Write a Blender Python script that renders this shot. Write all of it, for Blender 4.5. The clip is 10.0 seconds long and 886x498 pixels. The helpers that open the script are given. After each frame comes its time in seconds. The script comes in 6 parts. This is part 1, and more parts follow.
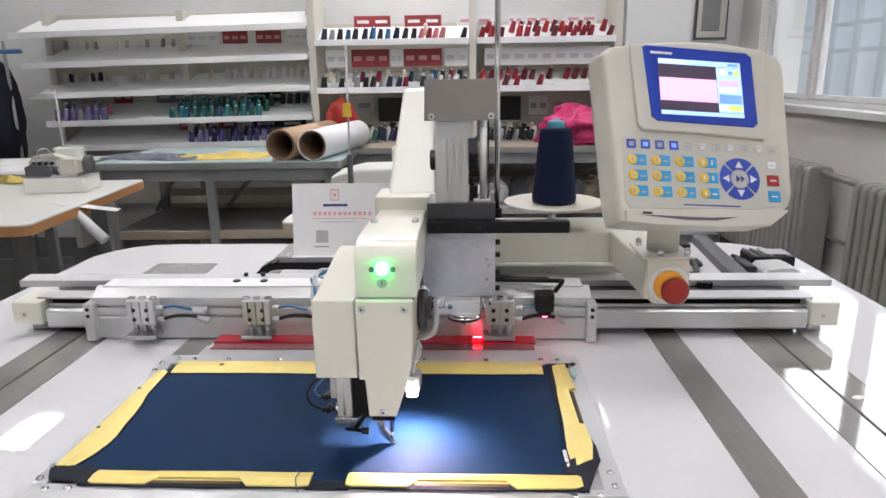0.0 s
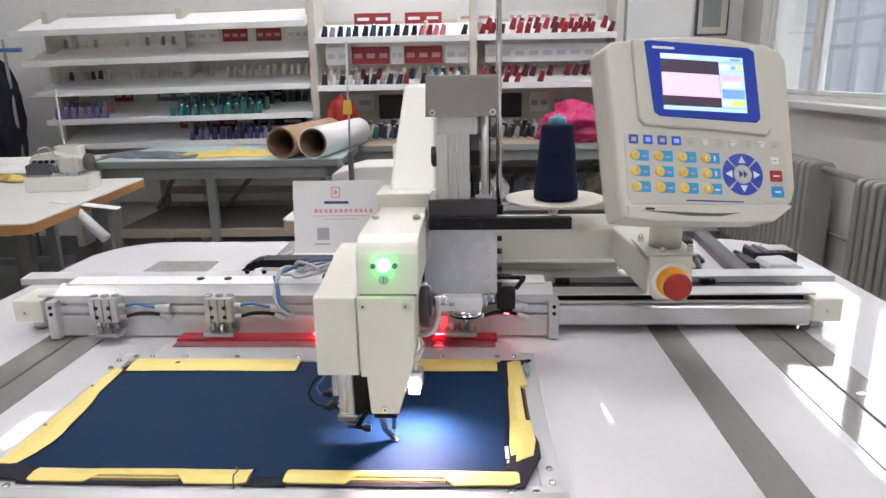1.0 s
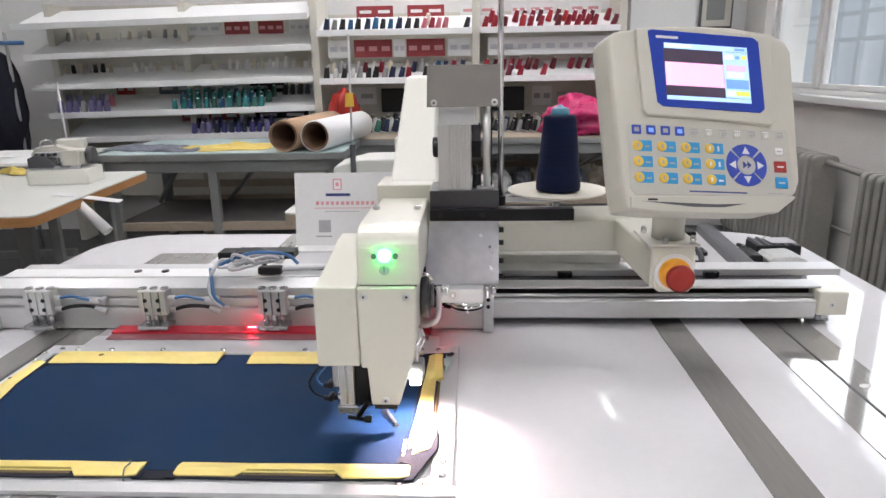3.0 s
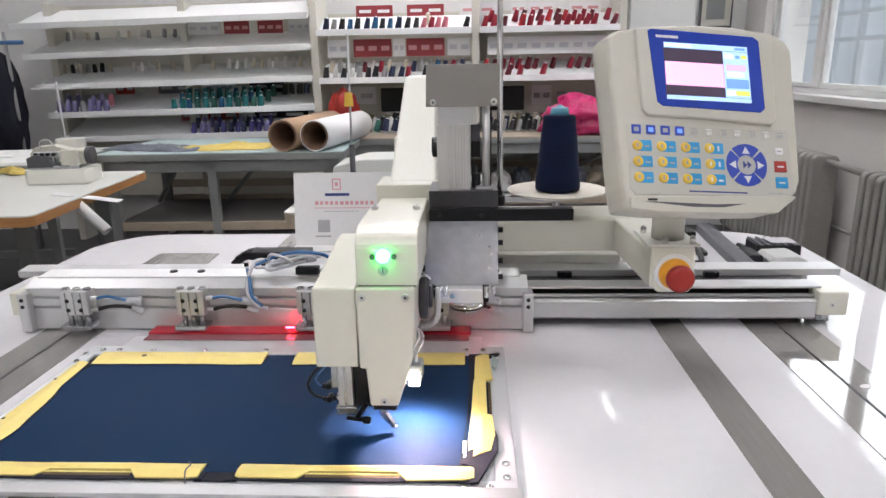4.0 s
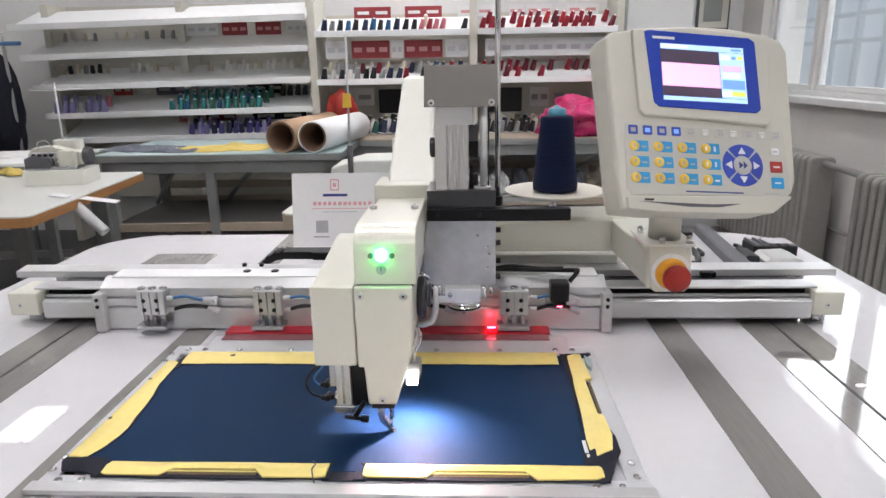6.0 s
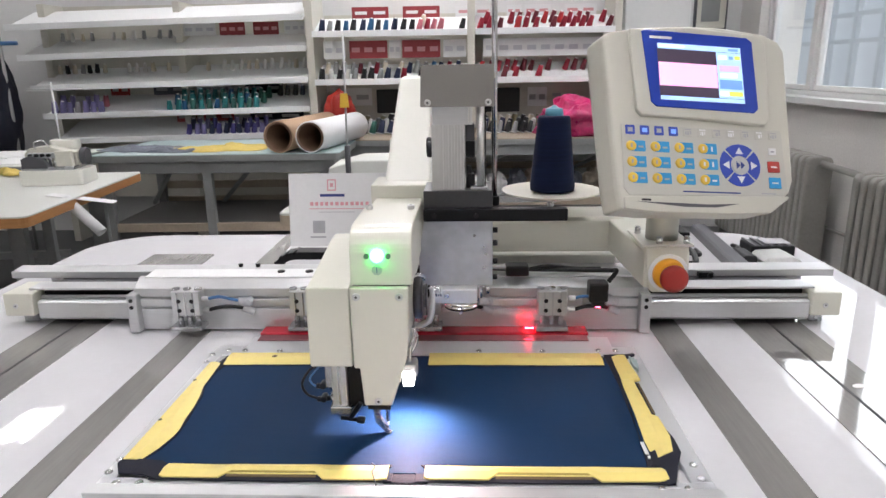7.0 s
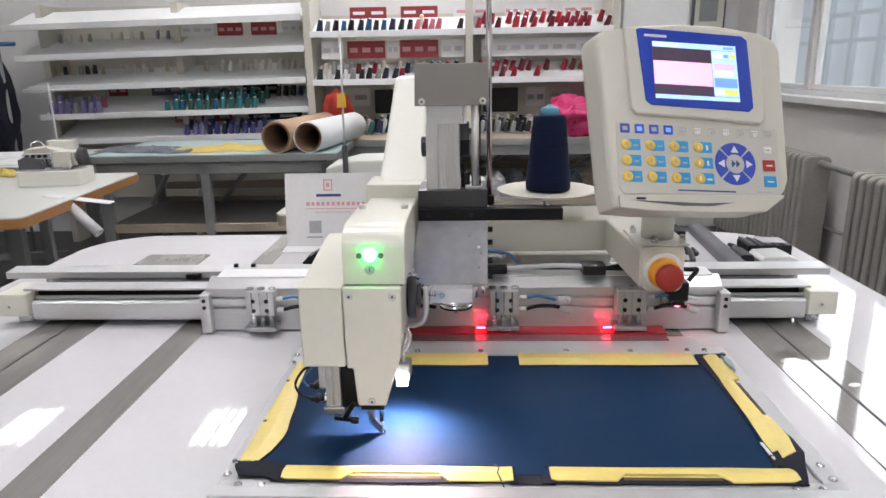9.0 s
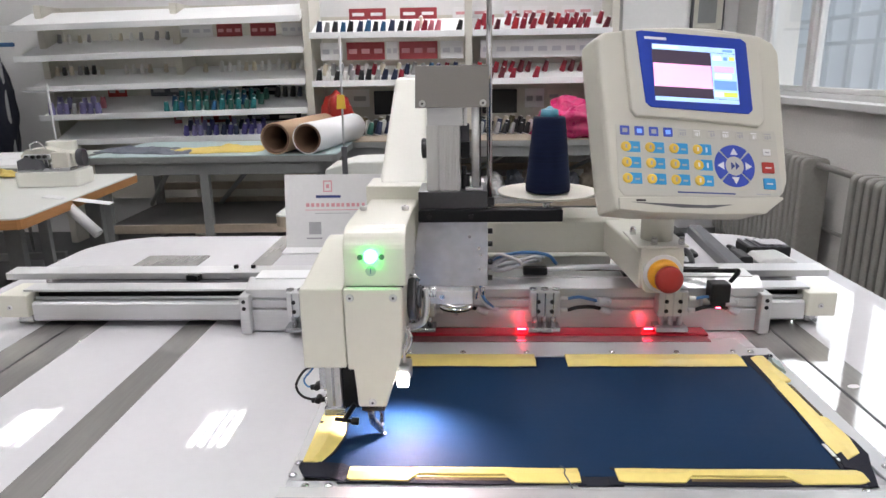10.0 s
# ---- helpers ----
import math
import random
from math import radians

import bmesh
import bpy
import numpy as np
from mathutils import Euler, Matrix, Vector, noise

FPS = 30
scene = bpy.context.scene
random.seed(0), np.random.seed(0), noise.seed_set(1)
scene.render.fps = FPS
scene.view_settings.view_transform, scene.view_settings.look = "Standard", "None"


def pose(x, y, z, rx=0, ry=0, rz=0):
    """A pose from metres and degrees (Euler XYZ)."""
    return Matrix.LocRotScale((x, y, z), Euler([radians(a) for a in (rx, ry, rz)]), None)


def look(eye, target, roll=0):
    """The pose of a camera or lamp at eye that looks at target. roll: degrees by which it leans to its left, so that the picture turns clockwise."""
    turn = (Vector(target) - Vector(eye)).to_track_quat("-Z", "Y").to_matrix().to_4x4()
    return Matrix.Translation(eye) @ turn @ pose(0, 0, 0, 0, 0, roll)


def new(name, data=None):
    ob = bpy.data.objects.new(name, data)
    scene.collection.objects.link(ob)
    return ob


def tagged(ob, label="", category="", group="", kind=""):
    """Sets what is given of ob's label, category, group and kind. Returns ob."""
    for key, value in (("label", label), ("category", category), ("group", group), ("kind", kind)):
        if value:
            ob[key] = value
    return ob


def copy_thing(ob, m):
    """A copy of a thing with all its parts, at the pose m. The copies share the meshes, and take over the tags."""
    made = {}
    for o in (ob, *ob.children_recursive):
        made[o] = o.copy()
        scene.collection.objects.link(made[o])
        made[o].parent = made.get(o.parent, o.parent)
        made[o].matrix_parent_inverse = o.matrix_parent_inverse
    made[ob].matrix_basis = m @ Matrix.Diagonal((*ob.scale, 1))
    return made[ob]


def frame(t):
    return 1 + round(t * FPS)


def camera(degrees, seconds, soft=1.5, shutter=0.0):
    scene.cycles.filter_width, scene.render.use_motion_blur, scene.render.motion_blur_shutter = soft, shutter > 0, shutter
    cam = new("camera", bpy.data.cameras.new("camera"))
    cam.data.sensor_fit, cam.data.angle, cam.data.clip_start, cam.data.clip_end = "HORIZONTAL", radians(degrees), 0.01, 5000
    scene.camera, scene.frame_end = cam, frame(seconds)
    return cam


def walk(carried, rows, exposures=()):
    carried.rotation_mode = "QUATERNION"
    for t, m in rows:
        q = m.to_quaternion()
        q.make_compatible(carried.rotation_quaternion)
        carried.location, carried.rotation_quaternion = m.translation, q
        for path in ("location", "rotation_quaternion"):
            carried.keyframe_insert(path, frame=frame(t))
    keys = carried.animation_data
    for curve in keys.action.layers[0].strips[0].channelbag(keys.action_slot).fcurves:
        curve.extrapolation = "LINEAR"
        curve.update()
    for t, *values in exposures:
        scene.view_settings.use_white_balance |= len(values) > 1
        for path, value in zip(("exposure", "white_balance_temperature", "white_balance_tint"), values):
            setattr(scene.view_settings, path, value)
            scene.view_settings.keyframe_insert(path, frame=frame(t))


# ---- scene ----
cam = camera(67.7, 10.0)
PATH = [
    (0, (0.008, -0.986, 1.254), (-0.074, 0.946, 0.745), -0.8),
    (0.5, (0.007, -0.985, 1.253), (-0.076, 0.946, 0.741), -0.9),
    (1, (0.007, -0.983, 1.252), (-0.078, 0.947, 0.736), -1.0),
    (1.5, (0.009, -0.982, 1.251), (-0.08, 0.947, 0.729), -1.1),
    (2, (0.01, -0.98, 1.249), (-0.083, 0.948, 0.723), -1.1),
    (2.5, (0.008, -0.981, 1.247), (-0.085, 0.945, 0.717), -1.0),
    (4, (0.009, -0.977, 1.247), (-0.083, 0.948, 0.713), -1.0),
    (4.5, (0.008, -0.979, 1.246), (-0.083, 0.946, 0.712), -1.0),
    (5, (0.009, -0.981, 1.247), (-0.081, 0.945, 0.715), -0.9),
    (5.5, (0.009, -0.982, 1.246), (-0.079, 0.944, 0.716), -0.9),
    (7, (0.011, -0.978, 1.245), (-0.069, 0.949, 0.716), -0.9),
    (7.5, (0.013, -0.979, 1.244), (-0.065, 0.948, 0.714), -0.9),
    (8, (0.014, -0.978, 1.244), (-0.062, 0.949, 0.713), -1.0),
    (8.5, (0.017, -0.976, 1.243), (-0.061, 0.951, 0.713), -1.1),
    (9, (0.017, -0.975, 1.243), (-0.061, 0.952, 0.715), -1.0),
    (9.5, (0.017, -0.978, 1.244), (-0.061, 0.95, 0.718), -1.0),
    (10, (0.015, -0.977, 1.244), (-0.059, 0.952, 0.719), -0.9),
]
walk(cam, [(t, look(eye, target, roll)) for t, eye, target, roll in PATH])

# ---- light ----
world = bpy.data.worlds.new("world")
scene.world = world
world.use_nodes = True
wn = world.node_tree.nodes
sky = wn.new("ShaderNodeTexSky")
sky.sky_type = "NISHITA"
sky.sun_disc = False
sky.sun_elevation, sky.sun_rotation = radians(35), radians(100)
world.node_tree.links.new(sky.outputs[0], wn["Background"].inputs[0])
wn["Background"].inputs[1].default_value = 0.10
scene.view_settings.exposure = 0.0

CEIL = 3.2


def area_lamp(name, loc, target, sx, sy, power, color):
    d = bpy.data.lights.new(name, "AREA")
    d.shape, d.size, d.size_y, d.energy, d.color = "RECTANGLE", sx, sy, power, color
    ob = new(name, d)
    ob.matrix_world = look(loc, target)
    return ob



# ---- materials ----


def mat(name, color, rough=0.5, metal=0.0, vary=0.08, scale=8.0, bump=0.05, fine=120.0, stretch=(1, 1, 1), coat=0.0, spec=0.5):
    m = bpy.data.materials.new(name)
    m.use_nodes = True
    nt = m.node_tree
    b = nt.nodes["Principled BSDF"]
    b.inputs["Metallic"].default_value = metal
    b.inputs["Specular IOR Level"].default_value = spec
    b.inputs["Coat Weight"].default_value = coat
    b.inputs["Coat Roughness"].default_value = 0.08
    tc = nt.nodes.new("ShaderNodeTexCoord")
    mp = nt.nodes.new("ShaderNodeMapping")
    mp.inputs["Scale"].default_value = stretch
    nt.links.new(tc.outputs["Object"], mp.inputs[0])
    n1 = nt.nodes.new("ShaderNodeTexNoise")
    n1.inputs["Scale"].default_value, n1.inputs["Detail"].default_value = scale, 5
    n2 = nt.nodes.new("ShaderNodeTexNoise")
    n2.inputs["Scale"].default_value, n2.inputs["Detail"].default_value = fine, 3
    nt.links.new(mp.outputs[0], n1.inputs[0])
    nt.links.new(mp.outputs[0], n2.inputs[0])
    add = nt.nodes.new("ShaderNodeMath")
    add.operation = "ADD"
    nt.links.new(n1.outputs[0], add.inputs[0])
    nt.links.new(n2.outputs[0], add.inputs[1])
    mr = nt.nodes.new("ShaderNodeMapRange")
    mr.inputs["From Min"].default_value, mr.inputs["From Max"].default_value = 0.6, 1.4
    mr.inputs["To Min"].default_value, mr.inputs["To Max"].default_value = 1 - vary, 1 + vary
    nt.links.new(add.outputs[0], mr.inputs[0])
    mx = nt.nodes.new("ShaderNodeVectorMath")
    mx.operation = "SCALE"
    mx.inputs[0].default_value = color[:3]
    nt.links.new(mr.outputs[0], mx.inputs["Scale"])
    nt.links.new(mx.outputs[0], b.inputs["Base Color"])
    rr = nt.nodes.new("ShaderNodeMapRange")
    rr.inputs["From Min"].default_value, rr.inputs["From Max"].default_value = 0.3, 0.7
    rr.inputs["To Min"].default_value, rr.inputs["To Max"].default_value = max(rough * 0.93, 0.02), min(rough * 1.07, 1)
    nt.links.new(n1.outputs[0], rr.inputs[0])
    nt.links.new(rr.outputs[0], b.inputs["Roughness"])
    if bump:
        bp = nt.nodes.new("ShaderNodeBump")
        bp.inputs["Strength"].default_value, bp.inputs["Distance"].default_value = bump, 0.002
        nt.links.new(n2.outputs[0], bp.inputs["Height"])
        nt.links.new(bp.outputs[0], b.inputs["Normal"])
    return m


def glow(name, color, strength):
    m = bpy.data.materials.new(name)
    m.use_nodes = True
    b = m.node_tree.nodes["Principled BSDF"]
    b.inputs["Base Color"].default_value = (*color, 1)
    b.inputs["Emission Color"].default_value = (*color, 1)
    b.inputs["Emission Strength"].default_value = strength
    b.inputs["Roughness"].default_value = 0.3
    return m


def clear(name, color, rough=0.02, ior=1.45):
    m = bpy.data.materials.new(name)
    m.use_nodes = True
    b = m.node_tree.nodes["Principled BSDF"]
    b.inputs["Base Color"].default_value = (*color, 1)
    b.inputs["Transmission Weight"].default_value = 1.0
    b.inputs["Roughness"].default_value = rough
    b.inputs["IOR"].default_value = ior
    return m


WHITE_TOP = mat("white laminate", (0.695, 0.69, 0.712), 0.016, 0, 0.025, 5, 0.0, 90, spec=0.5)
STEEL_STRIP = mat("glossy grey inlay strip", (0.44, 0.428, 0.410), 0.045, 0.55, 0.12, 14, 0.0, 300, (1, 0.08, 1))
CREAM = mat("cream enamel", (0.69, 0.68, 0.59), 0.30, 0, 0.02, 6, 0.0, 160, coat=0.2)
CREAM_LIGHT = mat("pale cream enamel", (0.78, 0.775, 0.71), 0.30, 0, 0.02, 6, 0.0, 160, coat=0.15)
PANEL_CREAM = mat("cream moulded plastic", (0.57, 0.555, 0.485), 0.42, 0, 0.03, 9, 0.10, 900)
KEYPAD_GREY = mat("warm grey keypad film", (0.52, 0.51, 0.46), 0.35, 0, 0.03, 12, 0.03, 500)
ALU = mat("anodised aluminium", (0.60, 0.605, 0.61), 0.34, 0.55, 0.06, 20, 0.03, 400, (0.1, 1, 1))
ALU_DARK = mat("ground steel plate", (0.50, 0.505, 0.52), 0.27, 0.85, 0.05, 5, 0.0, 60)
ALU_UP = mat("ribbed aluminium column", (0.62, 0.62, 0.61), 0.36, 0.7, 0.08, 30, 0.03, 300, (1, 1, 0.05))
PLATE = mat("bead blasted steel cover", (0.30, 0.285, 0.27), 0.42, 0.6, 0.05, 9, 0.05, 700)
ALU_BRIGHT = mat("milled aluminium", (0.80, 0.80, 0.80), 0.30, 0.45, 0.04, 30, 0.02, 300)
FOOT_STEEL = mat("worn dark steel", (0.22, 0.22, 0.23), 0.25, 0.9, 0.2, 60, 0.02, 300)
# Strong tone noise in ZINC imitates a mottled reflection on the plate.
ZINC = mat("scuffed zinc plate", (0.47, 0.49, 0.52), 0.34, 0.75, 0.16, 16, 0.02, 70)
STEEL_DARK = mat("dark ground steel", (0.075, 0.075, 0.08), 0.3, 0.7, 0.1, 12, 0.02, 200)
CHROME = mat("chrome", (0.75, 0.75, 0.76), 0.12, 1.0, 0.04, 20, 0.0)
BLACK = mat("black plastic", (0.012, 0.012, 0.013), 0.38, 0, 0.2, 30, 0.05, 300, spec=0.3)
BLACK_METAL = mat("black oxide steel", (0.010, 0.010, 0.011), 0.30, 0.0, 0.2, 20, 0.03, 300, spec=0.18)
DARK_GREY = mat("dark grey paint", (0.085, 0.085, 0.095), 0.45, 0, 0.1, 12, 0.05, 200)
RUBBER = mat("pale grey hose", (0.50, 0.51, 0.53), 0.5, 0, 0.1, 30, 0.02)
BLUE_HOSE = mat("blue hose", (0.05, 0.15, 0.34), 0.3, 0, 0.1, 30, 0.0)
RED = mat("red plastic", (0.33, 0.018, 0.012), 0.45, 0, 0.08, 40, 0.04, 300)
AMBER = mat("yellow plastic", (0.80, 0.36, 0.02), 0.4, 0, 0.08, 40, 0.03, 300)
YELLOW_FOAM = mat("yellow foam pad", (0.84, 0.68, 0.22), 0.42, 0, 0.05, 24, 0.10, 120)
TAPE_BROWN = mat("brown cardboard edge", (0.13, 0.085, 0.035), 0.7, 0, 0.2, 40, 0.2, 300)
NAVY_BLACK = mat("black lining cloth", (0.006, 0.007, 0.018), 0.85, 0, 0.3, 30, 0.3, 500)
SHEET = mat("clear template sheet", (0.82, 0.83, 0.85), 0.36, 0, 0.02, 8, 0.0)
SHEET.node_tree.nodes["Principled BSDF"].inputs["Transmission Weight"].default_value = 0.45
RED_ACRYLIC = mat("red acrylic", (0.70, 0.04, 0.07), 0.08, 0, 0.05, 8, 0.0)
RED_ACRYLIC.node_tree.nodes["Principled BSDF"].inputs["Transmission Weight"].default_value = 0.35
RED_FILM = mat("dull red film", (0.40, 0.15, 0.17), 0.12, 0, 0.10, 10, 0.0)
RED_FILM.node_tree.nodes["Principled BSDF"].inputs["Transmission Weight"].default_value = 0.35
WALL = mat("painted plaster wall", (0.75, 0.73, 0.70), 0.75, 0, 0.10, 2.2, 0.05, 90)
CEILING = mat("white ceiling paint", (0.74, 0.74, 0.73), 0.85, 0, 0.03, 2, 0.05, 40)
FLOOR = mat("grey epoxy floor", (0.036, 0.037, 0.038), 0.36, 0, 0.15, 2.2, 0.03, 80)
FRAME_WHITE = mat("white window paint", (0.72, 0.72, 0.71), 0.4, 0, 0.05, 6, 0.05)
RAD_GREY = mat("grey radiator enamel", (0.31, 0.30, 0.275), 0.4, 0, 0.10, 7, 0.06, 80)
SHELF_LOW = mat("dark grey shelf board", (0.17, 0.165, 0.155), 0.5, 0, 0.15, 5, 0.04)
LEG_GREY = mat("grey steel leg", (0.27, 0.275, 0.27), 0.45, 0.1, 0.1, 10, 0.04)
TABLE_WHITE = mat("off white table laminate", (0.70, 0.71, 0.67), 0.35, 0, 0.05, 4, 0.03)
TABLE_MINT = mat("pale mint cutting table top", (0.42, 0.53, 0.53), 0.4, 0, 0.06, 4, 0.03)
WOOD_EDGE = mat("orange beech edge", (0.46, 0.22, 0.08), 0.5, 0, 0.2, 6, 0.08, 90, (0.2, 0.2, 4))
WOOD_SHELF = mat("pale board", (0.42, 0.35, 0.27), 0.6, 0, 0.12, 5, 0.08, 60)
BROWN_TOP = mat("tan board top", (0.36, 0.30, 0.23), 0.55, 0, 0.1, 4, 0.05)
SHELF_WHITE = mat("white shelf laminate", (0.84, 0.85, 0.85), 0.4, 0, 0.03, 5, 0.03)
SHELF_BACK = mat("ivory shelf back", (0.62, 0.60, 0.53), 0.6, 0, 0.06, 4, 0.04)
PAPER = mat("white paper", (0.78, 0.78, 0.78), 0.7, 0, 0.03, 10, 0.05)
RED_BOX = mat("red printed card", (0.27, 0.028, 0.034), 0.5, 0, 0.08, 10, 0.03)
PINK_FILM = mat("pink plastic film", (0.52, 0.03, 0.14), 0.28, 0, 0.25, 14, 0.3, 40)
YELLOW_CLOTH = mat("yellow cloth", (0.62, 0.47, 0.12), 0.7, 0, 0.12, 14, 0.3, 90)
GREY_CLOTH = mat("grey cloth", (0.13, 0.14, 0.17), 0.8, 0, 0.3, 14, 0.3, 90)
CARD = mat("cardboard tube", (0.40, 0.27, 0.17), 0.7, 0, 0.1, 10, 0.08)
CARD_DARK = mat("brown tube core", (0.16, 0.09, 0.055), 0.8, 0, 0.15, 12, 0.08)
CONE_NAVY = mat("navy thread winding", (0.006, 0.011, 0.038), 0.7, 0, 0.3, 10, 0.18, 60, (0.3, 0.3, 9), spec=0.15)
CONE_TIP = mat("teal cone core", (0.07, 0.25, 0.34), 0.45, 0, 0.05, 20, 0.03)
DISC_WHITE = mat("ivory disc", (0.72, 0.69, 0.60), 0.4, 0, 0.05, 12, 0.03)
INK_PINK = mat("faded red print", (0.72, 0.34, 0.38), 0.6, 0, 0.05, 30, 0)
INK_BLUE = mat("dark blue print", (0.03, 0.05, 0.20), 0.6, 0, 0.05, 30, 0)
INK_SOFT = mat("soft grey print", (0.58, 0.58, 0.62), 0.6, 0, 0.05, 30, 0)
INK_PALE = mat("pale pink print", (0.62, 0.30, 0.32), 0.6, 0, 0.05, 30, 0)
INK_GREY = mat("grey print", (0.40, 0.40, 0.42), 0.6, 0, 0.05, 30, 0)
KEY_YELLOW = mat("yellow key", (0.78, 0.52, 0.06), 0.35, 0, 0.05, 40, 0.02)
KEY_BLUE = mat("sky blue key", (0.03, 0.30, 0.62), 0.35, 0, 0.05, 40, 0.02)
KEY_ROYAL = mat("royal blue key", (0.035, 0.07, 0.42), 0.35, 0, 0.05, 40, 0.02)
BEZEL_BLUE = mat("royal blue display bezel", (0.03, 0.065, 0.40), 0.12, 0, 0.04, 8, 0.0)
LAMP_ON = glow("lit tube", (1.0, 0.98, 0.94), 6.0)
LED_WHITE = glow("white lamp lens", (1.0, 0.95, 0.85), 60.0)
LED_GREEN = glow("green lamp lens", (0.05, 1.0, 0.14), 24.0)
LED_RED = glow("red lamp lens", (1.0, 0.02, 0.05), 70.0)
SCR_PINK = glow("pink display field", (0.90, 0.50, 0.78), 0.85)
SCR_DARK = glow("dark display field", (0.05, 0.035, 0.06), 0.6)
SCR_BLUE = glow("pale blue display field", (0.42, 0.62, 0.95), 0.8)
SCR_MID = glow("mid blue display field", (0.16, 0.32, 0.80), 0.8)
SCR_LIME = glow("lime display field", (0.62, 0.80, 0.12), 0.8)
SCR_WHITE = glow("white display field", (0.85, 0.92, 1.0), 0.9)
SCR_MAUVE = glow("mauve display field", (0.62, 0.45, 0.80), 0.8)
OUTSIDE = glow("dull grey daylight", (0.56, 0.59, 0.63), 0.54)
OUTSIDE_SKY = glow("white overcast sky", (0.95, 0.97, 1.0), 4.0)
OUTSIDE_DARK = glow("grey frames outside", (0.44, 0.47, 0.50), 0.52)
GLASS = clear("window glass", (0.95, 0.97, 0.98))


def cloth():
    """Navy suiting with a fine rib along x."""
    m = mat("navy ribbed suiting", (0.0042, 0.0245, 0.0690), 0.72, 0, 0.12, 9, 0.0, 400, spec=0.15)
    nt = m.node_tree
    b = nt.nodes["Principled BSDF"]
    tc = nt.nodes.new("ShaderNodeTexCoord")
    w = nt.nodes.new("ShaderNodeTexWave")
    w.bands_direction = "Y"
    w.inputs["Scale"].default_value, w.inputs["Distortion"].default_value = 170.0, 0.6
    w.inputs["Detail"].default_value = 1
    nt.links.new(tc.outputs["Object"], w.inputs[0])
    bp = nt.nodes.new("ShaderNodeBump")
    bp.inputs["Strength"].default_value, bp.inputs["Distance"].default_value = 0.08, 0.001
    nt.links.new(w.outputs[1], bp.inputs["Height"])
    nt.links.new(bp.outputs[0], b.inputs["Normal"])
    b.inputs["Sheen Weight"].default_value = 0.03
    b.inputs["Sheen Roughness"].default_value = 0.4
    b.inputs["Sheen Tint"].default_value = (0.55, 0.6, 1.0, 1)
    return m


NAVY = cloth()

# ---- mesh helpers ----
ORIGIN = {}


def thing(name, at, label="", category="", group="", kind=""):
    ob = new(name)
    ob.empty_display_size = 0.05
    ob.location = at
    ORIGIN[ob.name] = Vector(at)
    return tagged(ob, label, category, group, kind)


def finish(bm, name, material):
    me = bpy.data.meshes.new(name)
    bm.normal_update()
    bm.to_mesh(me)
    bm.free()
    for m in material if isinstance(material, (list, tuple)) else [material]:
        me.materials.append(m)
    return me


def part(name, bm, material, parent, label=""):
    """One mesh under a thing or a part; bm is in world places."""
    o = ORIGIN[parent.name]
    bmesh.ops.translate(bm, verts=bm.verts, vec=-o)
    ob = new(name, finish(bm, name, material))
    ob.parent = parent
    ORIGIN[ob.name] = o
    if label:
        ob["label"] = label
    return ob


def solo(name, bm, material, at, label, category, group="", kind=""):
    """A thing that is one mesh."""
    bmesh.ops.translate(bm, verts=bm.verts, vec=-Vector(at))
    ob = new(name, finish(bm, name, material))
    ob.location = at
    ORIGIN[ob.name] = Vector(at)
    return tagged(ob, label, category, group, kind)


def bevel(bm, geom_edges, w, seg=2):
    if w > 0:
        bmesh.ops.bevel(bm, geom=geom_edges, offset=w, segments=seg, profile=0.6, affect="EDGES", clamp_overlap=True)


def box(x0, x1, y0, y1, z0, z1, w=0.002, seg=2, bm=None):
    b = bmesh.new()
    v = [b.verts.new((x, y, z)) for x in (x0, x1) for y in (y0, y1) for z in (z0, z1)]
    for f in ((0, 1, 3, 2), (4, 6, 7, 5), (0, 4, 5, 1), (2, 3, 7, 6), (0, 2, 6, 4), (1, 5, 7, 3)):
        b.faces.new([v[i] for i in f])
    bmesh.ops.recalc_face_normals(b, faces=b.faces)
    bevel(b, list(b.edges), w, seg)
    return merge(bm, b)


def merge(bm, b):
    if bm is None:
        return b
    me = bpy.data.meshes.new("tmp")
    b.to_mesh(me)
    b.free()
    bm.from_mesh(me)
    bpy.data.meshes.remove(me)
    return bm


def prism(profile, axis, a, c, w=0.0015, seg=2, bm=None):
    """A closed outline pushed along an axis. axis x: outline is (y, z); y: (x, z); z: (x, y)."""
    b = bmesh.new()

    def place(u, v, s):
        return {"x": (s, u, v), "y": (u, s, v), "z": (u, v, s)}[axis]
    lo = [b.verts.new(place(u, v, a)) for u, v in profile]
    hi = [b.verts.new(place(u, v, c)) for u, v in profile]
    n = len(profile)
    b.faces.new(lo)
    b.faces.new(hi[::-1])
    for i in range(n):
        b.faces.new((lo[i], hi[i], hi[(i + 1) % n], lo[(i + 1) % n]))
    bmesh.ops.recalc_face_normals(b, faces=b.faces)
    bevel(b, [e for e in b.edges if e.calc_face_angle(0) > 0.45], w, seg)
    return merge(bm, b)


def cyl(p, q, r, r2=None, n=20, w=0.0, bm=None, caps=True):
    p, q = Vector(p), Vector(q)
    b = bmesh.new()
    bmesh.ops.create_cone(b, cap_ends=caps, segments=n, radius1=r, radius2=r if r2 is None else r2, depth=(q - p).length)
    bevel(b, [e for e in b.edges if e.calc_face_angle(0) > 1.0], w, 2)
    for f in b.faces:
        f.smooth = len(f.verts) == 4
    m = Matrix.Translation((p + q) / 2) @ (q - p).to_track_quat("Z", "Y").to_matrix().to_4x4()
    bmesh.ops.transform(b, matrix=m, verts=b.verts)
    return merge(bm, b)


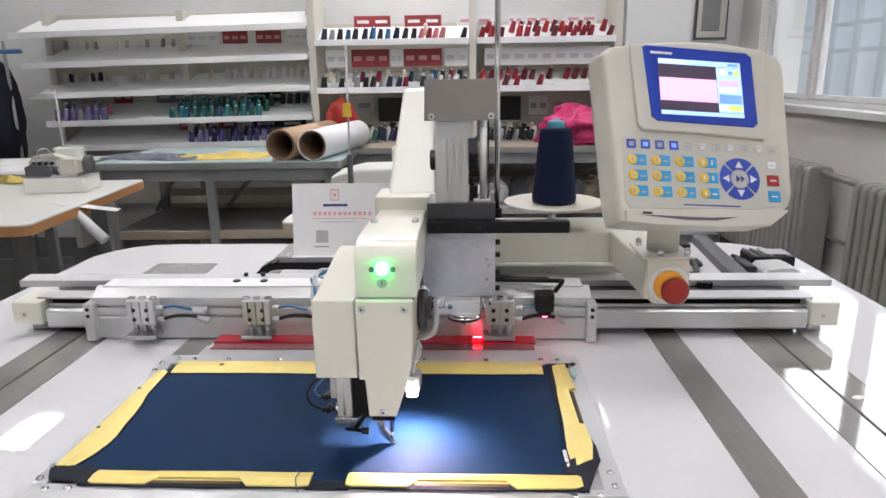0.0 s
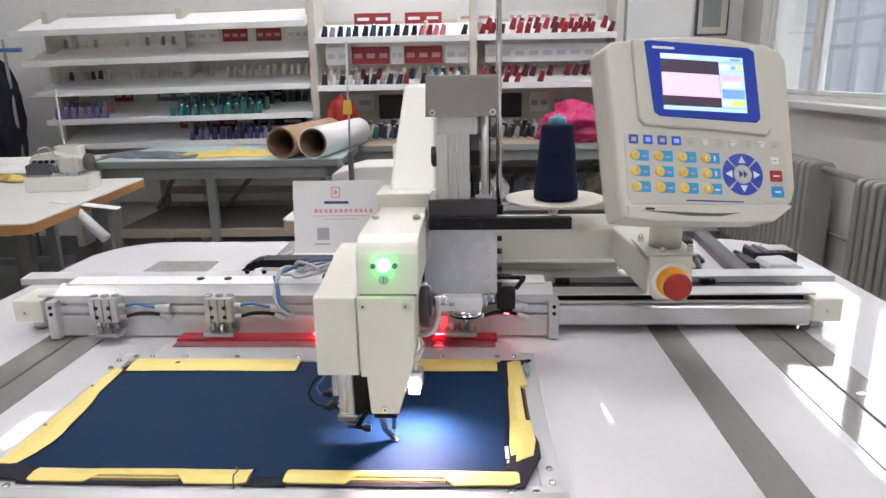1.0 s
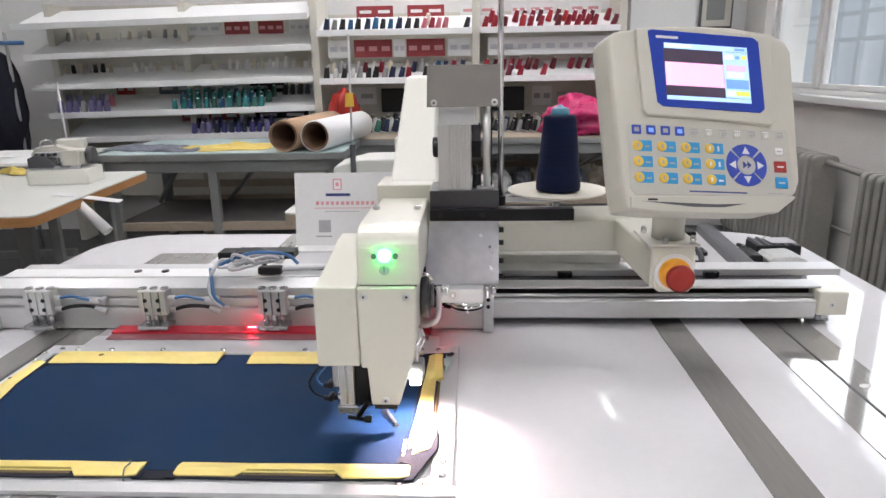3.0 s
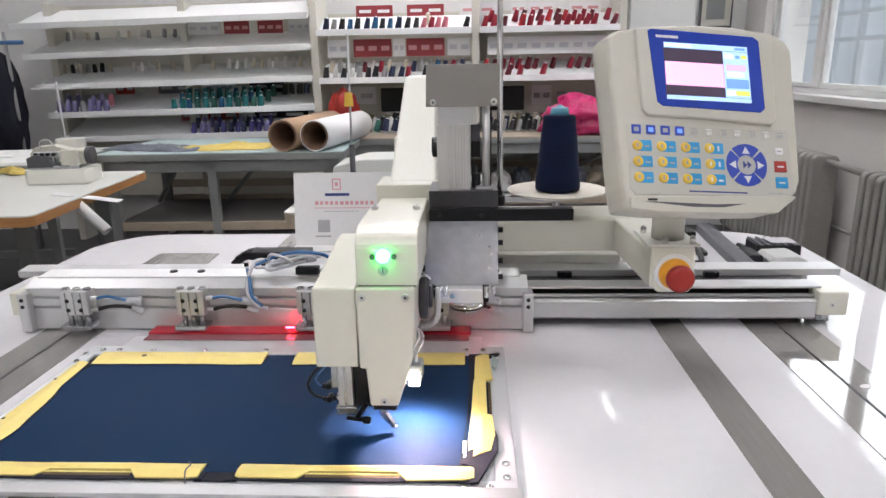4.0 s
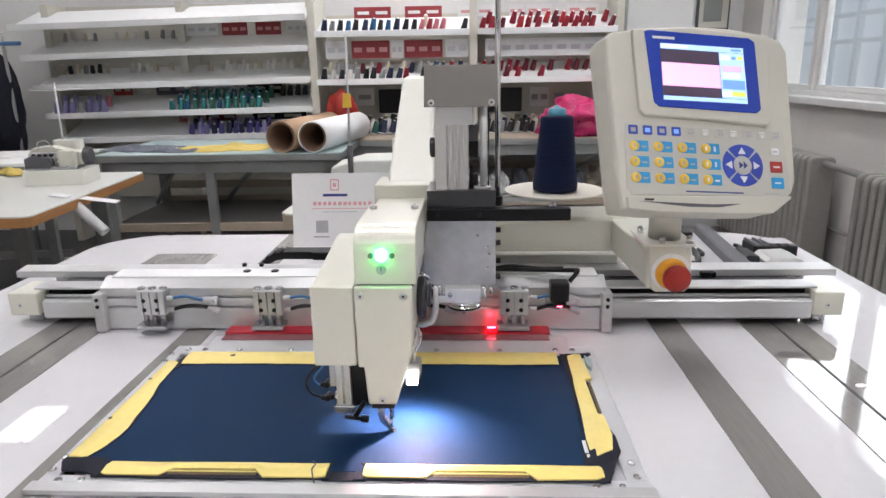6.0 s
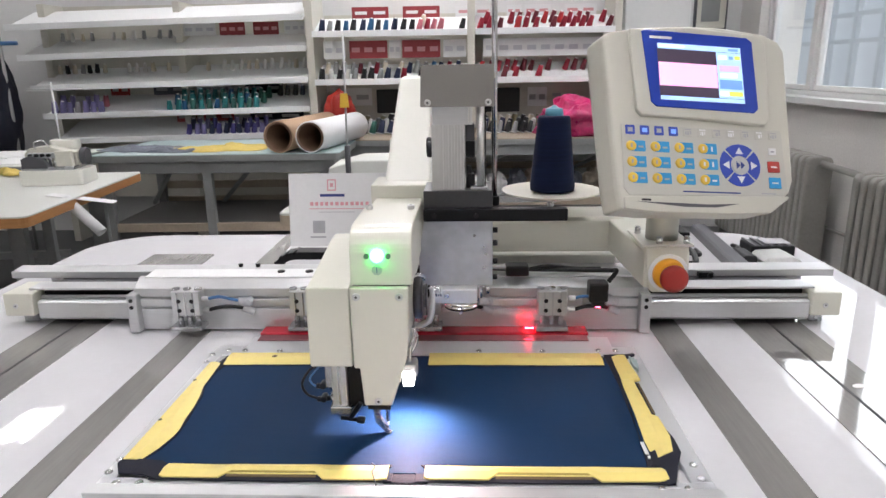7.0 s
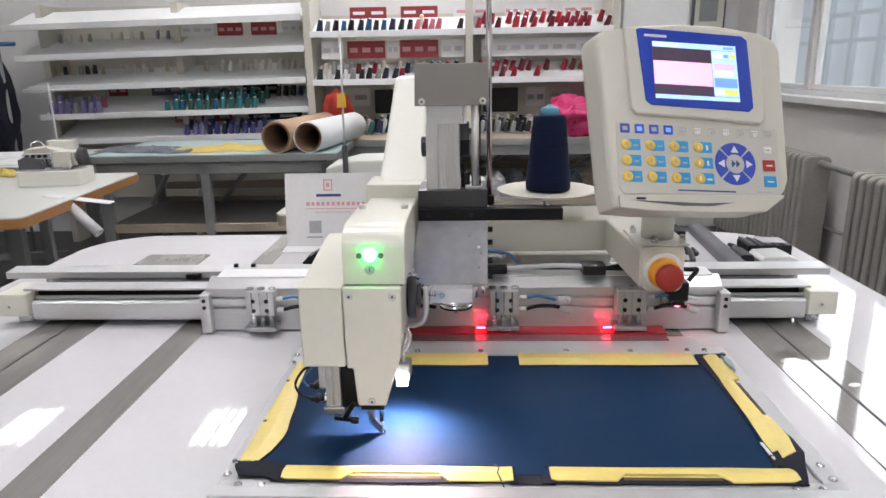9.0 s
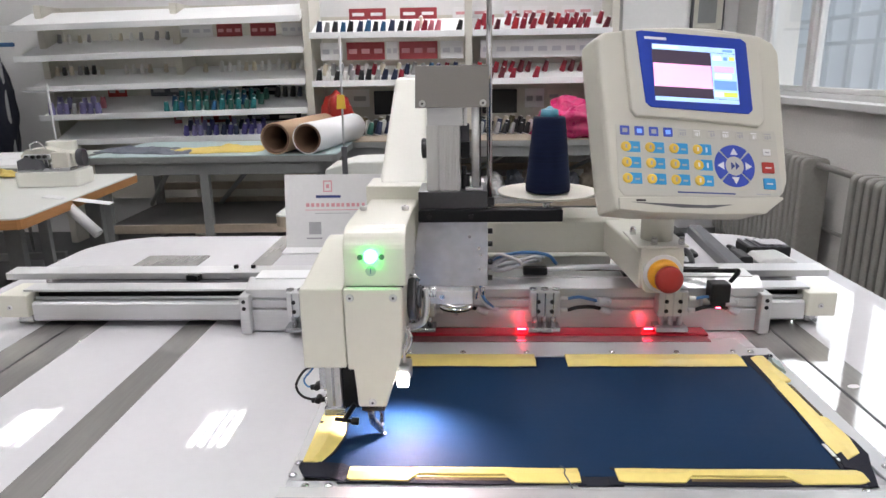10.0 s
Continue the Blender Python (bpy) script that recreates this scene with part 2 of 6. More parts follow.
def lathe(profile, at, n=32, bm=None):
    """A turned shape about z: profile of (radius, height)."""
    b = bmesh.new()
    rings = [[b.verts.new((at[0] + r * math.cos(a), at[1] + r * math.sin(a), at[2] + z)) for a in (2 * math.pi * k / n for k in range(n))] for r, z in profile]
    for r0, r1 in zip(rings, rings[1:]):
        for k in range(n):
            f = b.faces.new((r0[k], r0[(k + 1) % n], r1[(k + 1) % n], r1[k]))
            f.smooth = True
    b.faces.new(rings[0][::-1])
    b.faces.new(rings[-1])
    bmesh.ops.recalc_face_normals(b, faces=b.faces)
    return merge(bm, b)


def tube(points, r, n=8, bm=None, per=6):
    """A round hose along smooth points."""
    p = [Vector(v) for v in points]
    q = [2 * p[0] - p[1]] + p + [2 * p[-1] - p[-2]]
    path = []
    for i in range(1, len(q) - 2):
        for k in range(per):
            t = k / per
            path.append(0.5 * (2 * q[i] + (q[i + 1] - q[i - 1]) * t + (2 * q[i - 1] - 5 * q[i] + 4 * q[i + 1] - q[i + 2]) * t * t
                               + (3 * q[i] - q[i - 1] - 3 * q[i + 1] + q[i + 2]) * t ** 3))
    path.append(p[-1])
    b = bmesh.new()
    rings = []
    for i, c in enumerate(path):
        d = path[min(i + 1, len(path) - 1)] - path[max(i - 1, 0)]
        m = d.to_track_quat("Z", "Y").to_matrix()
        rings.append([b.verts.new(c + m @ Vector((r * math.cos(2 * math.pi * k / n), r * math.sin(2 * math.pi * k / n), 0))) for k in range(n)])
    for r0, r1 in zip(rings, rings[1:]):
        for k in range(n):
            f = b.faces.new((r0[k], r0[(k + 1) % n], r1[(k + 1) % n], r1[k]))
            f.smooth = True
    b.faces.new(rings[0][::-1])
    b.faces.new(rings[-1])
    return merge(bm, b)


def rounded(x0, x1, y0, y1, r, n=6):
    """The outline of a rectangle with round corners; r: one radius, or four from (x0, y0) on anticlockwise."""
    rs = r if isinstance(r, (tuple, list)) else (r,) * 4
    out = []
    for (cx, cy, a), q in zip(((x0, y0, 180), (x1, y0, 270), (x1, y1, 0), (x0, y1, 90)), rs):
        sx, sy = (1 if cx == x0 else -1), (1 if cy == y0 else -1)
        if q <= 0:
            out.append((cx, cy))
            continue
        for k in range(n + 1):
            t = radians(a + 90 * k / n)
            out.append((cx + sx * q + q * math.cos(t), cy + sy * q + q * math.sin(t)))
    return out


def screw(at, axis, r, parent, depth=0.003):
    a = Vector(at)
    d = Vector(axis)
    b = cyl(a, a + d * depth, r, n=16, w=r * 0.3)
    ob = part("screw", b, ALU_UP, parent)
    if parent.parent is None:
        part("socket", cyl(a + d * depth * 0.8, a + d * depth * 1.05, r * 0.36, n=6), STEEL_DARK, ob)
    return ob


# small lamp in the needle light
nd = bpy.data.lights.new("needle_lamp", "SPOT")
nd.energy, nd.color, nd.spot_size, nd.spot_blend, nd.shadow_soft_size = 3.9, (1.0, 0.74, 0.77), radians(160), 0.7, 0.003
new("needle_lamp", nd).matrix_world = look((-0.0560, -0.3060, 0.9105), (-0.0640, -0.3360, 0.857))

# ---- room ----
TOP = 0.85
RX, LX, BY, FY = 2.0, -4.6, 4.2, -2.6
solo("floor", box(LX, RX + 0.3, FY, BY + 0.2, -0.1, 0.0, 0), FLOOR, (0, 0, 0), "grey worn epoxy workshop floor", "floor", kind="structure")
solo("ceiling", box(LX, RX + 0.3, FY, BY + 0.2, CEIL, CEIL + 0.1, 0), CEILING, (0, 0, CEIL), "plain white painted ceiling", "ceiling", kind="structure")
solo("wall_north", box(LX, RX + 0.3, BY, BY + 0.2, 0, CEIL, 0), CEILING, (0, BY, 0), "pale painted plaster back wall", "wall", kind="structure")
solo("wall_south", box(LX, RX + 0.3, FY - 0.2, FY, 0, CEIL, 0), WALL, (0, FY, 0), "pale painted plaster wall", "wall", kind="structure")
solo("wall_west", box(LX - 0.2, LX, FY, BY, 0, CEIL, 0), WALL, (LX, 0, 0), "pale painted plaster wall", "wall", kind="structure")
# east wall with one long window opening
SILL, HEAD, WY0, WY1 = 1.045, 2.70, 0.2, 3.86
wb = box(RX, RX + 0.3, FY, BY, 0, SILL, 0)
box(RX, RX + 0.3, FY, BY, HEAD, CEIL, 0, bm=wb)
box(RX, RX + 0.3, FY, WY0, SILL, HEAD, 0, bm=wb)
box(RX, RX + 0.3, WY1, BY, SILL, HEAD, 0, bm=wb)
solo("wall_east", wb, WALL, (RX, 0, 0), "pale stained plaster wall under a long window", "wall", kind="structure")


def window():
    w = thing("window_1", (RX + 0.1, 2.0, SILL), "white painted casement window with several panes", "window", kind="structure")
    part("window_sill", box(RX - 0.05, RX + 0.14, WY0 - 0.05, WY1 + 0.03, SILL - 0.035, SILL + 0.004, 0.004), FRAME_WHITE, w)
    f = box(RX + 0.06, RX + 0.13, WY0, WY1, SILL + 0.004, SILL + 0.035, 0.004)
    box(RX + 0.06, RX + 0.13, WY0, WY1, HEAD - 0.05, HEAD, 0.004, bm=f)
    part("window_frame", f, FRAME_WHITE, w)
    ys = [WY0, 0.62, 1.51, 2.37, 3.21, WY1]
    for y in ys:
        part("mullion", box(RX + 0.055, RX + 0.135, max(y - 0.028, WY0), min(y + 0.028, WY1), SILL + 0.035, HEAD - 0.05, 0.004), FRAME_WHITE, w)
    for y0, y1 in zip(ys, ys[1:]):
        a, b = y0 + 0.031, y1 - 0.031
        z0, z1 = SILL + 0.038, HEAD - 0.053
        s = box(RX + 0.075, RX + 0.115, a, a + 0.026, z0, z1, 0.003)
        box(RX + 0.075, RX + 0.115, b - 0.026, b, z0, z1, 0.003, bm=s)
        box(RX + 0.075, RX + 0.115, a + 0.026, b - 0.026, z0, z0 + 0.028, 0.003, bm=s)
        box(RX + 0.075, RX + 0.115, a + 0.026, b - 0.026, z1 - 0.028, z1, 0.003, bm=s)
        part("sash", s, FRAME_WHITE, w)
        p = part("pane", box(RX + 0.092, RX + 0.098, a + 0.022, b - 0.022, z0 + 0.024, z1 - 0.024, 0), GLASS, w)
        p.visible_shadow = False
    return w


window()
solo("backdrop", box(RX + 2.6, RX + 2.65, -6, 26, -0.5, 3.1, 0), OUTSIDE, (RX + 2.6, 2, 0), "dull grey daylight outside the window", "backdrop", kind="structure")
solo("backdrop", box(RX + 2.8, RX + 2.85, -8, 26, 3.0, 12.0, 0), OUTSIDE_SKY, (RX + 2.8, 2, 3), "bright overcast sky outside the window", "backdrop", kind="structure")
for i in range(9):
    y = 3.4 + 0.55 * i
    solo("outer_frame", box(RX + 2.5, RX + 2.56, y, y + 0.07, 0, 2.9, 0), OUTSIDE_DARK, (RX + 2.5, y, 0), "grey window bars of the building opposite", "window bar", "bars outside", "structure")
for z in (1.45, 1.75):
    solo("outer_frame", box(RX + 2.5, RX + 2.55, 3.0, 9.0, z, z + 0.05, 0), OUTSIDE_DARK, (RX + 2.5, 5, z), "grey window bars of the building opposite", "window bar", "bars outside", "structure")


# ---- the sewing machine's table ----
def machine_table():
    t = thing("machine_table", (-0.075, -0.1, 0), "white laminate machine table with glossy grey inlay strips", "table")
    out = rounded(-0.885, 0.735, -0.80, 0.605, (0.08, 0.08, 0.15, 0.15), 10)
    part("tabletop", prism(out, "z", TOP - 0.04, TOP, 0.002), WHITE_TOP, t)
    for x0, x1, y0, y1 in ((-0.443, -0.398, -0.78, 0.60), (0.29, 0.337, -0.78, 0.60), (-0.677, -0.579, -0.78, 0.03), (0.43, 0.53, -0.78, 0.03)):
        part("steel_strip", box(x0, x1, y0, y1, TOP - 0.001, TOP + 0.0012, 0.0004, 1), STEEL_STRIP, t)
    for x in (-0.628, 0.480):
        part("slot", box(x - 0.0019, x + 0.0019, -0.76, 0.02, TOP - 0.001, TOP + 0.0016, 0), BLACK, t)
    part("cover_plate", prism(rounded(-0.695, -0.557, 0.334, 0.422, 0.006), "z", TOP - 0.001, TOP + 0.002, 0.0005), STEEL_STRIP, t, "grey steel cover plate")
    for x in (-0.80, 0.65):
        for y in (-0.7, 0.5):
            part("leg", box(x - 0.03, x + 0.03, y - 0.03, y + 0.03, 0, TOP - 0.04, 0.004), LEG_GREY, t)
    part("underframe", box(-0.80, 0.65, -0.68, 0.48, 0.55, 0.60, 0.004), LEG_GREY, t)
    return t


machine_table()


# ---- x rail that carries the clamp beam ----
def rail():
    r = thing("guide_rail", (-0.075, 0.05, TOP), "long aluminium guide rail with cream end caps", "guide rail")
    x0, x1 = -0.69, 0.532
    part("rail_front", prism([(0.0, 0.866), (0.0, 0.891), (0.004, 0.894), (0.018, 0.894), (0.018, 0.862), (0.004, 0.862)], "x", x0 + 0.008, x1, 0.001), ALU, r)
    # Solid black box stands for the shade inside the belt channel.
    part("slot_shadow", box(x0, x1, 0.028, 0.06, 0.858, 0.9085, 0.001), BLACK, r, "black filler for the shade inside the belt channel")
    part("belt_bar", cyl((x0 + 0.01, 0.013, 0.8975), (x1, 0.013, 0.8975), 0.0032, n=12), ALU, r)
    part("rail_top", prism([(0.012, 0.9085), (0.012, 0.9120), (0.044, 0.9130), (0.044, 0.9085)], "x", x0 - 0.01, x1 + 0.01, 0.001), ALU, r)
    part("rail_back", box(x0, x1, 0.06, 0.10, 0.853, 0.903, 0.002), DARK_GREY, r)
    part("dust_cover", prism([(0.09, 0.9040), (0.09, 0.9155), (0.122, 0.9185), (0.122, 0.9135), (0.096, 0.9095), (0.096, 0.9040)], "x", -0.782, 0.611, 0.0012), ALU, r, "pale aluminium dust cover")
    part("cover_web", box(-0.72, 0.565, 0.100, 0.118, 0.853, 0.9130, 0.002), ALU_DARK, r)
    for a, b, sx in ((-0.734, -0.686, -0.714), (0.532, 0.576, 0.552)):
        part("end_cap", box(a, b, -0.005, 0.062, 0.8705, 0.9082, 0.003), CREAM, r, "cream end cap")
        part("end_foot", box(a + 0.012, b - 0.012, 0.02, 0.055, 0.8515, 0.8708, 0.001), ALU_DARK, r)
        screw((sx, -0.005, 0.888), (0, -1, 0), 0.004, r, 0.002)
    for x in (-0.385, -0.355):
        part("bolt", cyl((x, 0.11, 0.9175), (x, 0.11, 0.9235), 0.004, n=12, w=0.001), BLACK_METAL, r)
    for x in (-0.45, 0.16, 0.40):
        b = box(x - 0.012, x + 0.012, 0.078, 0.09, 0.905, 0.914, 0.002)
        cyl((x + 0.006, 0.074, 0.91), (x + 0.006, 0.08, 0.91), 0.004, n=10, bm=b)
        part("stop_block", b, BLACK_METAL, r)
    return r


RAIL = rail()


# ---- clamp beam, moving along the rail ----
def clamp_cylinder(parent, x):
    c = part("clamp", box(x - 0.0215, x + 0.0215, -0.043, -0.0185, 0.885, 0.924, 0.002), ALU, parent)
    for dx in (-0.012, 0.0, 0.012):
        part("groove", box(x + dx - 0.0012, x + dx + 0.0012, -0.0436, -0.042, 0.886, 0.9225, 0), ALU_DARK, c)
    for dx in (-0.010, 0.010):
        for z in (0.894, 0.909):
            part("port", cyl((x + dx, -0.0442, z), (x + dx, -0.041, z), 0.0032, n=12), BLACK, c)
    for dx in (-0.017, 0.0, 0.017):
        part("cap", cyl((x + dx, -0.031, 0.924), (x + dx, -0.031, 0.927), 0.006, n=14, w=0.001), ALU_DARK, c)
    for dx in (-0.0135, 0.0, 0.0135):
        part("guide_pin", cyl((x + dx, -0.034, 0.866), (x + dx, -0.034, 0.887), 0.0042, n=12), ALU_DARK, c)
    part("clamp_shoe", box(x - 0.025, x + 0.023, -0.049, -0.020, 0.8625, 0.8695, 0.0015), ALU_DARK, c, "dull steel clamp shoe")
    for z in (0.893, 0.911):
        part("fitting", cyl((x + 0.024, -0.036, z), (x + 0.034, -0.036, z), 0.0042, n=12, w=0.0008), ALU_UP, c, "brass push fitting")
    part("hose", tube(((x + 0.033, -0.036, 0.911), (x + 0.05, -0.036, 0.914), (x + 0.066, -0.034, 0.910), (x + 0.082, -0.03, 0.905)), 0.0025), BLUE_HOSE, c, "blue air hose")
    part("hose", tube(((x + 0.033, -0.036, 0.893), (x + 0.05, -0.034, 0.897), (x + 0.07, -0.032, 0.897), (x + 0.088, -0.028, 0.892)), 0.0030), BLACK, c, "black air hose")
    k = cyl((x + 0.078, -0.033, 0.906), (x + 0.098, -0.026, 0.902), 0.0065, n=12, w=0.001)
    cyl((x + 0.084, -0.03, 0.894), (x + 0.10, -0.028, 0.886), 0.0055, n=12, w=0.001, bm=k)
    cyl((x + 0.093, -0.034, 0.904), (x + 0.093, -0.018, 0.904), 0.005, n=12, w=0.001, bm=k)
    part("connector", k, RUBBER, c, "pale grey hose connector")
    return c


def clamp_beam():
    b = thing("clamp_beam", (-0.2, -0.02, TOP), "aluminium clamp beam with pneumatic clamps and red sensor lights", "clamp beam")
    x0, x1 = -0.600, 0.2015
    prof = [(-0.018, 0.8535), (-0.018, 0.8875), (-0.012, 0.8885), (-0.012, 0.8915), (-0.018, 0.8925), (-0.018, 0.9035), (-0.012, 0.9045),
            (-0.012, 0.9075), (-0.018, 0.9085), (-0.018, 0.921), (0.004, 0.934), (0.008, 0.934), (0.008, 0.926), (-0.004, 0.92), (-0.004, 0.8535)]
    part("beam", prism(prof, "x", x0 + 0.008, x1 - 0.008, 0.0006, 1), ALU, b)
    part("beam_cover", prism([(0.002, 0.930), (0.0, 0.9345), (0.036, 0.9365), (0.040, 0.930)], "x", x0 + 0.018, x1 - 0.018, 0.002), SHELF_WHITE, b, "white top cover")
    for a, c in ((x0, x0 + 0.016), (x1 - 0.016, x1)):
        part("end_plate", box(a, c, -0.032, -0.004, 0.853, 0.915, 0.0025), ALU, b)
        for z in (0.895, 0.906):
            part("end_screw", cyl(((a + c) / 2, -0.0335, z), ((a + c) / 2, -0.03, z), 0.003, n=10), BLACK, b)
    for x in (-0.502, -0.321, -0.135, 0.053):
        clamp_cylinder(b, x)
    for x in (-0.37, -0.325, 0.13):
        part("cover_bolt", cyl((x, 0.022, 0.9355), (x, 0.022, 0.9375), 0.006, n=14), BLACK_METAL, b)
    # sensor head near the beam's end, with its cable
    s = part("sensor", box(0.106, 0.134, -0.046, -0.02, 0.907, 0.936, 0.003), BLACK, b, "black laser sensor with cable")
    part("sensor_nose", box(0.111, 0.130, -0.042, -0.026, 0.899, 0.907, 0.002), BLACK, s)
    part("sensor_bracket", box(0.10, 0.143, -0.03, -0.0185, 0.893, 0.911, 0.001), ALU_DARK, s)
    part("cable", tube(((0.135, -0.035, 0.936), (0.146, -0.034, 0.952), (0.14, -0.02, 0.949), (0.10, -0.005, 0.945), (0.02, 0.01, 0.942), (-0.06, 0.012, 0.944)), 0.0035), BLACK, s)
    part("sensor_lens", cyl((0.121, -0.036, 0.8972), (0.121, -0.036, 0.899), 0.004, n=12), LED_RED, s, "red light of the sensor")
    # second sensor and hose bundle on the cover
    q = part("junction", box(-0.015, 0.02, -0.012, 0.016, 0.9365, 0.953, 0.003), BLACK, b, "black cable junction")
    part("cable", tube(((0.018, 0.0, 0.945), (0.05, 0.004, 0.949), (0.09, 0.008, 0.944), (0.13, 0.0, 0.946)), 0.003), BLACK, q)
    hb = tube(((-0.22, 0.02, 0.942), (-0.19, -0.002, 0.956), (-0.15, 0.0, 0.966), (-0.14, 0.02, 0.955), (-0.19, 0.03, 0.948), (-0.23, 0.02, 0.955), (-0.235, -0.01, 0.944)), 0.0030)
    tube(((-0.235, -0.01, 0.946), (-0.235, -0.03, 0.92), (-0.22, -0.036, 0.90), (-0.205, -0.03, 0.893)), 0.0030, bm=hb)
    tube(((-0.13, 0.02, 0.96), (-0.17, 0.03, 0.962), (-0.21, 0.01, 0.95), (-0.20, -0.01, 0.948), (-0.15, 0.005, 0.958)), 0.0030, bm=hb)
    part("blue_hose", tube(((-0.243, 0.004, 0.945), (-0.232, -0.022, 0.935), (-0.226, -0.034, 0.912), (-0.212, -0.034, 0.897)), 0.0028), BLUE_HOSE, b, "blue air hose")
    part("blue_hose", tube(((-0.24, 0.01, 0.945), (-0.20, 0.018, 0.962), (-0.16, 0.012, 0.97), (-0.125, 0.024, 0.962), (-0.11, 0.03, 0.946)), 0.0028), BLUE_HOSE, b, "blue air hose")
    part("cable_plug", box(-0.165, -0.128, -0.006, 0.010, 0.938, 0.950, 0.003), BLACK, b, "black cable plug")
    tube(((-0.228, -0.004, 0.95), (-0.185, 0.008, 0.948), (-0.17, -0.006, 0.96), (-0.2, 0.0, 0.97), (-0.215, 0.02, 0.955)), 0.0026, bm=hb)
    part("hose_bundle", hb, RUBBER, b, "coiled grey air hoses")
    part("hose", tube(((-0.15, 0.0, 0.945), (-0.10, 0.01, 0.944), (-0.05, 0.006, 0.948), (0.0, 0.004, 0.946)), 0.004), RUBBER, b)
    part("hose", tube(((-0.16, 0.012, 0.942), (-0.10, 0.018, 0.941), (-0.05, 0.014, 0.942), (0.1, 0.01, 0.941)), 0.003), BLACK, b)
    for x in (-0.169, 0.019):
        part("sensor_light", box(x - 0.0065, x + 0.0065, -0.0440, -0.0415, 0.8652, 0.8668, 0.0006), LED_RED, b, "small red indicator light")
    # red strip of the template, gripped under the clamps
    part("red_strip", box(-0.390, 0.107, -0.0465, -0.0185, 0.8548, 0.8592, 0.001, 1), RED_ACRYLIC, b, "red acrylic gripping strip")
    part("red_film", box(-0.388, 0.104, -0.0670, -0.0470, 0.8548, 0.8566, 0.0005, 1), RED_FILM, b, "dull translucent red film edge")
    part("chain_end", box(-0.305, -0.195, 0.189, 0.226, 0.9045, 0.9195, 0.002), BLACK, b, "black upper run of the cable chain")
    return b


BEAM = clamp_beam()


def cable_chain():
    """The bend of the drag chain, which rolls at half the beam's speed."""
    c = thing("cable_chain", (-0.30, 0.21, TOP), "black plastic cable drag chain with a rounded bend", "cable chain")
    outer, inner = [], []
    for k in range(13):
        a = radians(90 + 15 * k)
        outer.append((-0.350 + 0.046 * math.cos(a), 0.8855 + 0.0335 * math.sin(a)))
        inner.append((-0.350 + 0.032 * math.cos(a), 0.8855 + 0.0195 * math.sin(a)))
    prof = [(-0.245, 0.919)] + outer + [(-0.12, 0.852), (-0.12, 0.866)] + inner[::-1] + [(-0.245, 0.905)]
    part("chain_band", prism(prof, "y", 0.19, 0.225, 0.001), BLACK, c)
    for k in range(9):
        a = radians(95 + 20 * k)
        part("chain_link", cyl((-0.350 + 0.0445 * math.cos(a), 0.188, 0.8855 + 0.032 * math.sin(a)), (-0.350 + 0.0445 * math.cos(a), 0.227, 0.8855 + 0.032 * math.sin(a)), 0.0026, n=8), BLACK_METAL, c)
    return c


CHAIN = cable_chain()


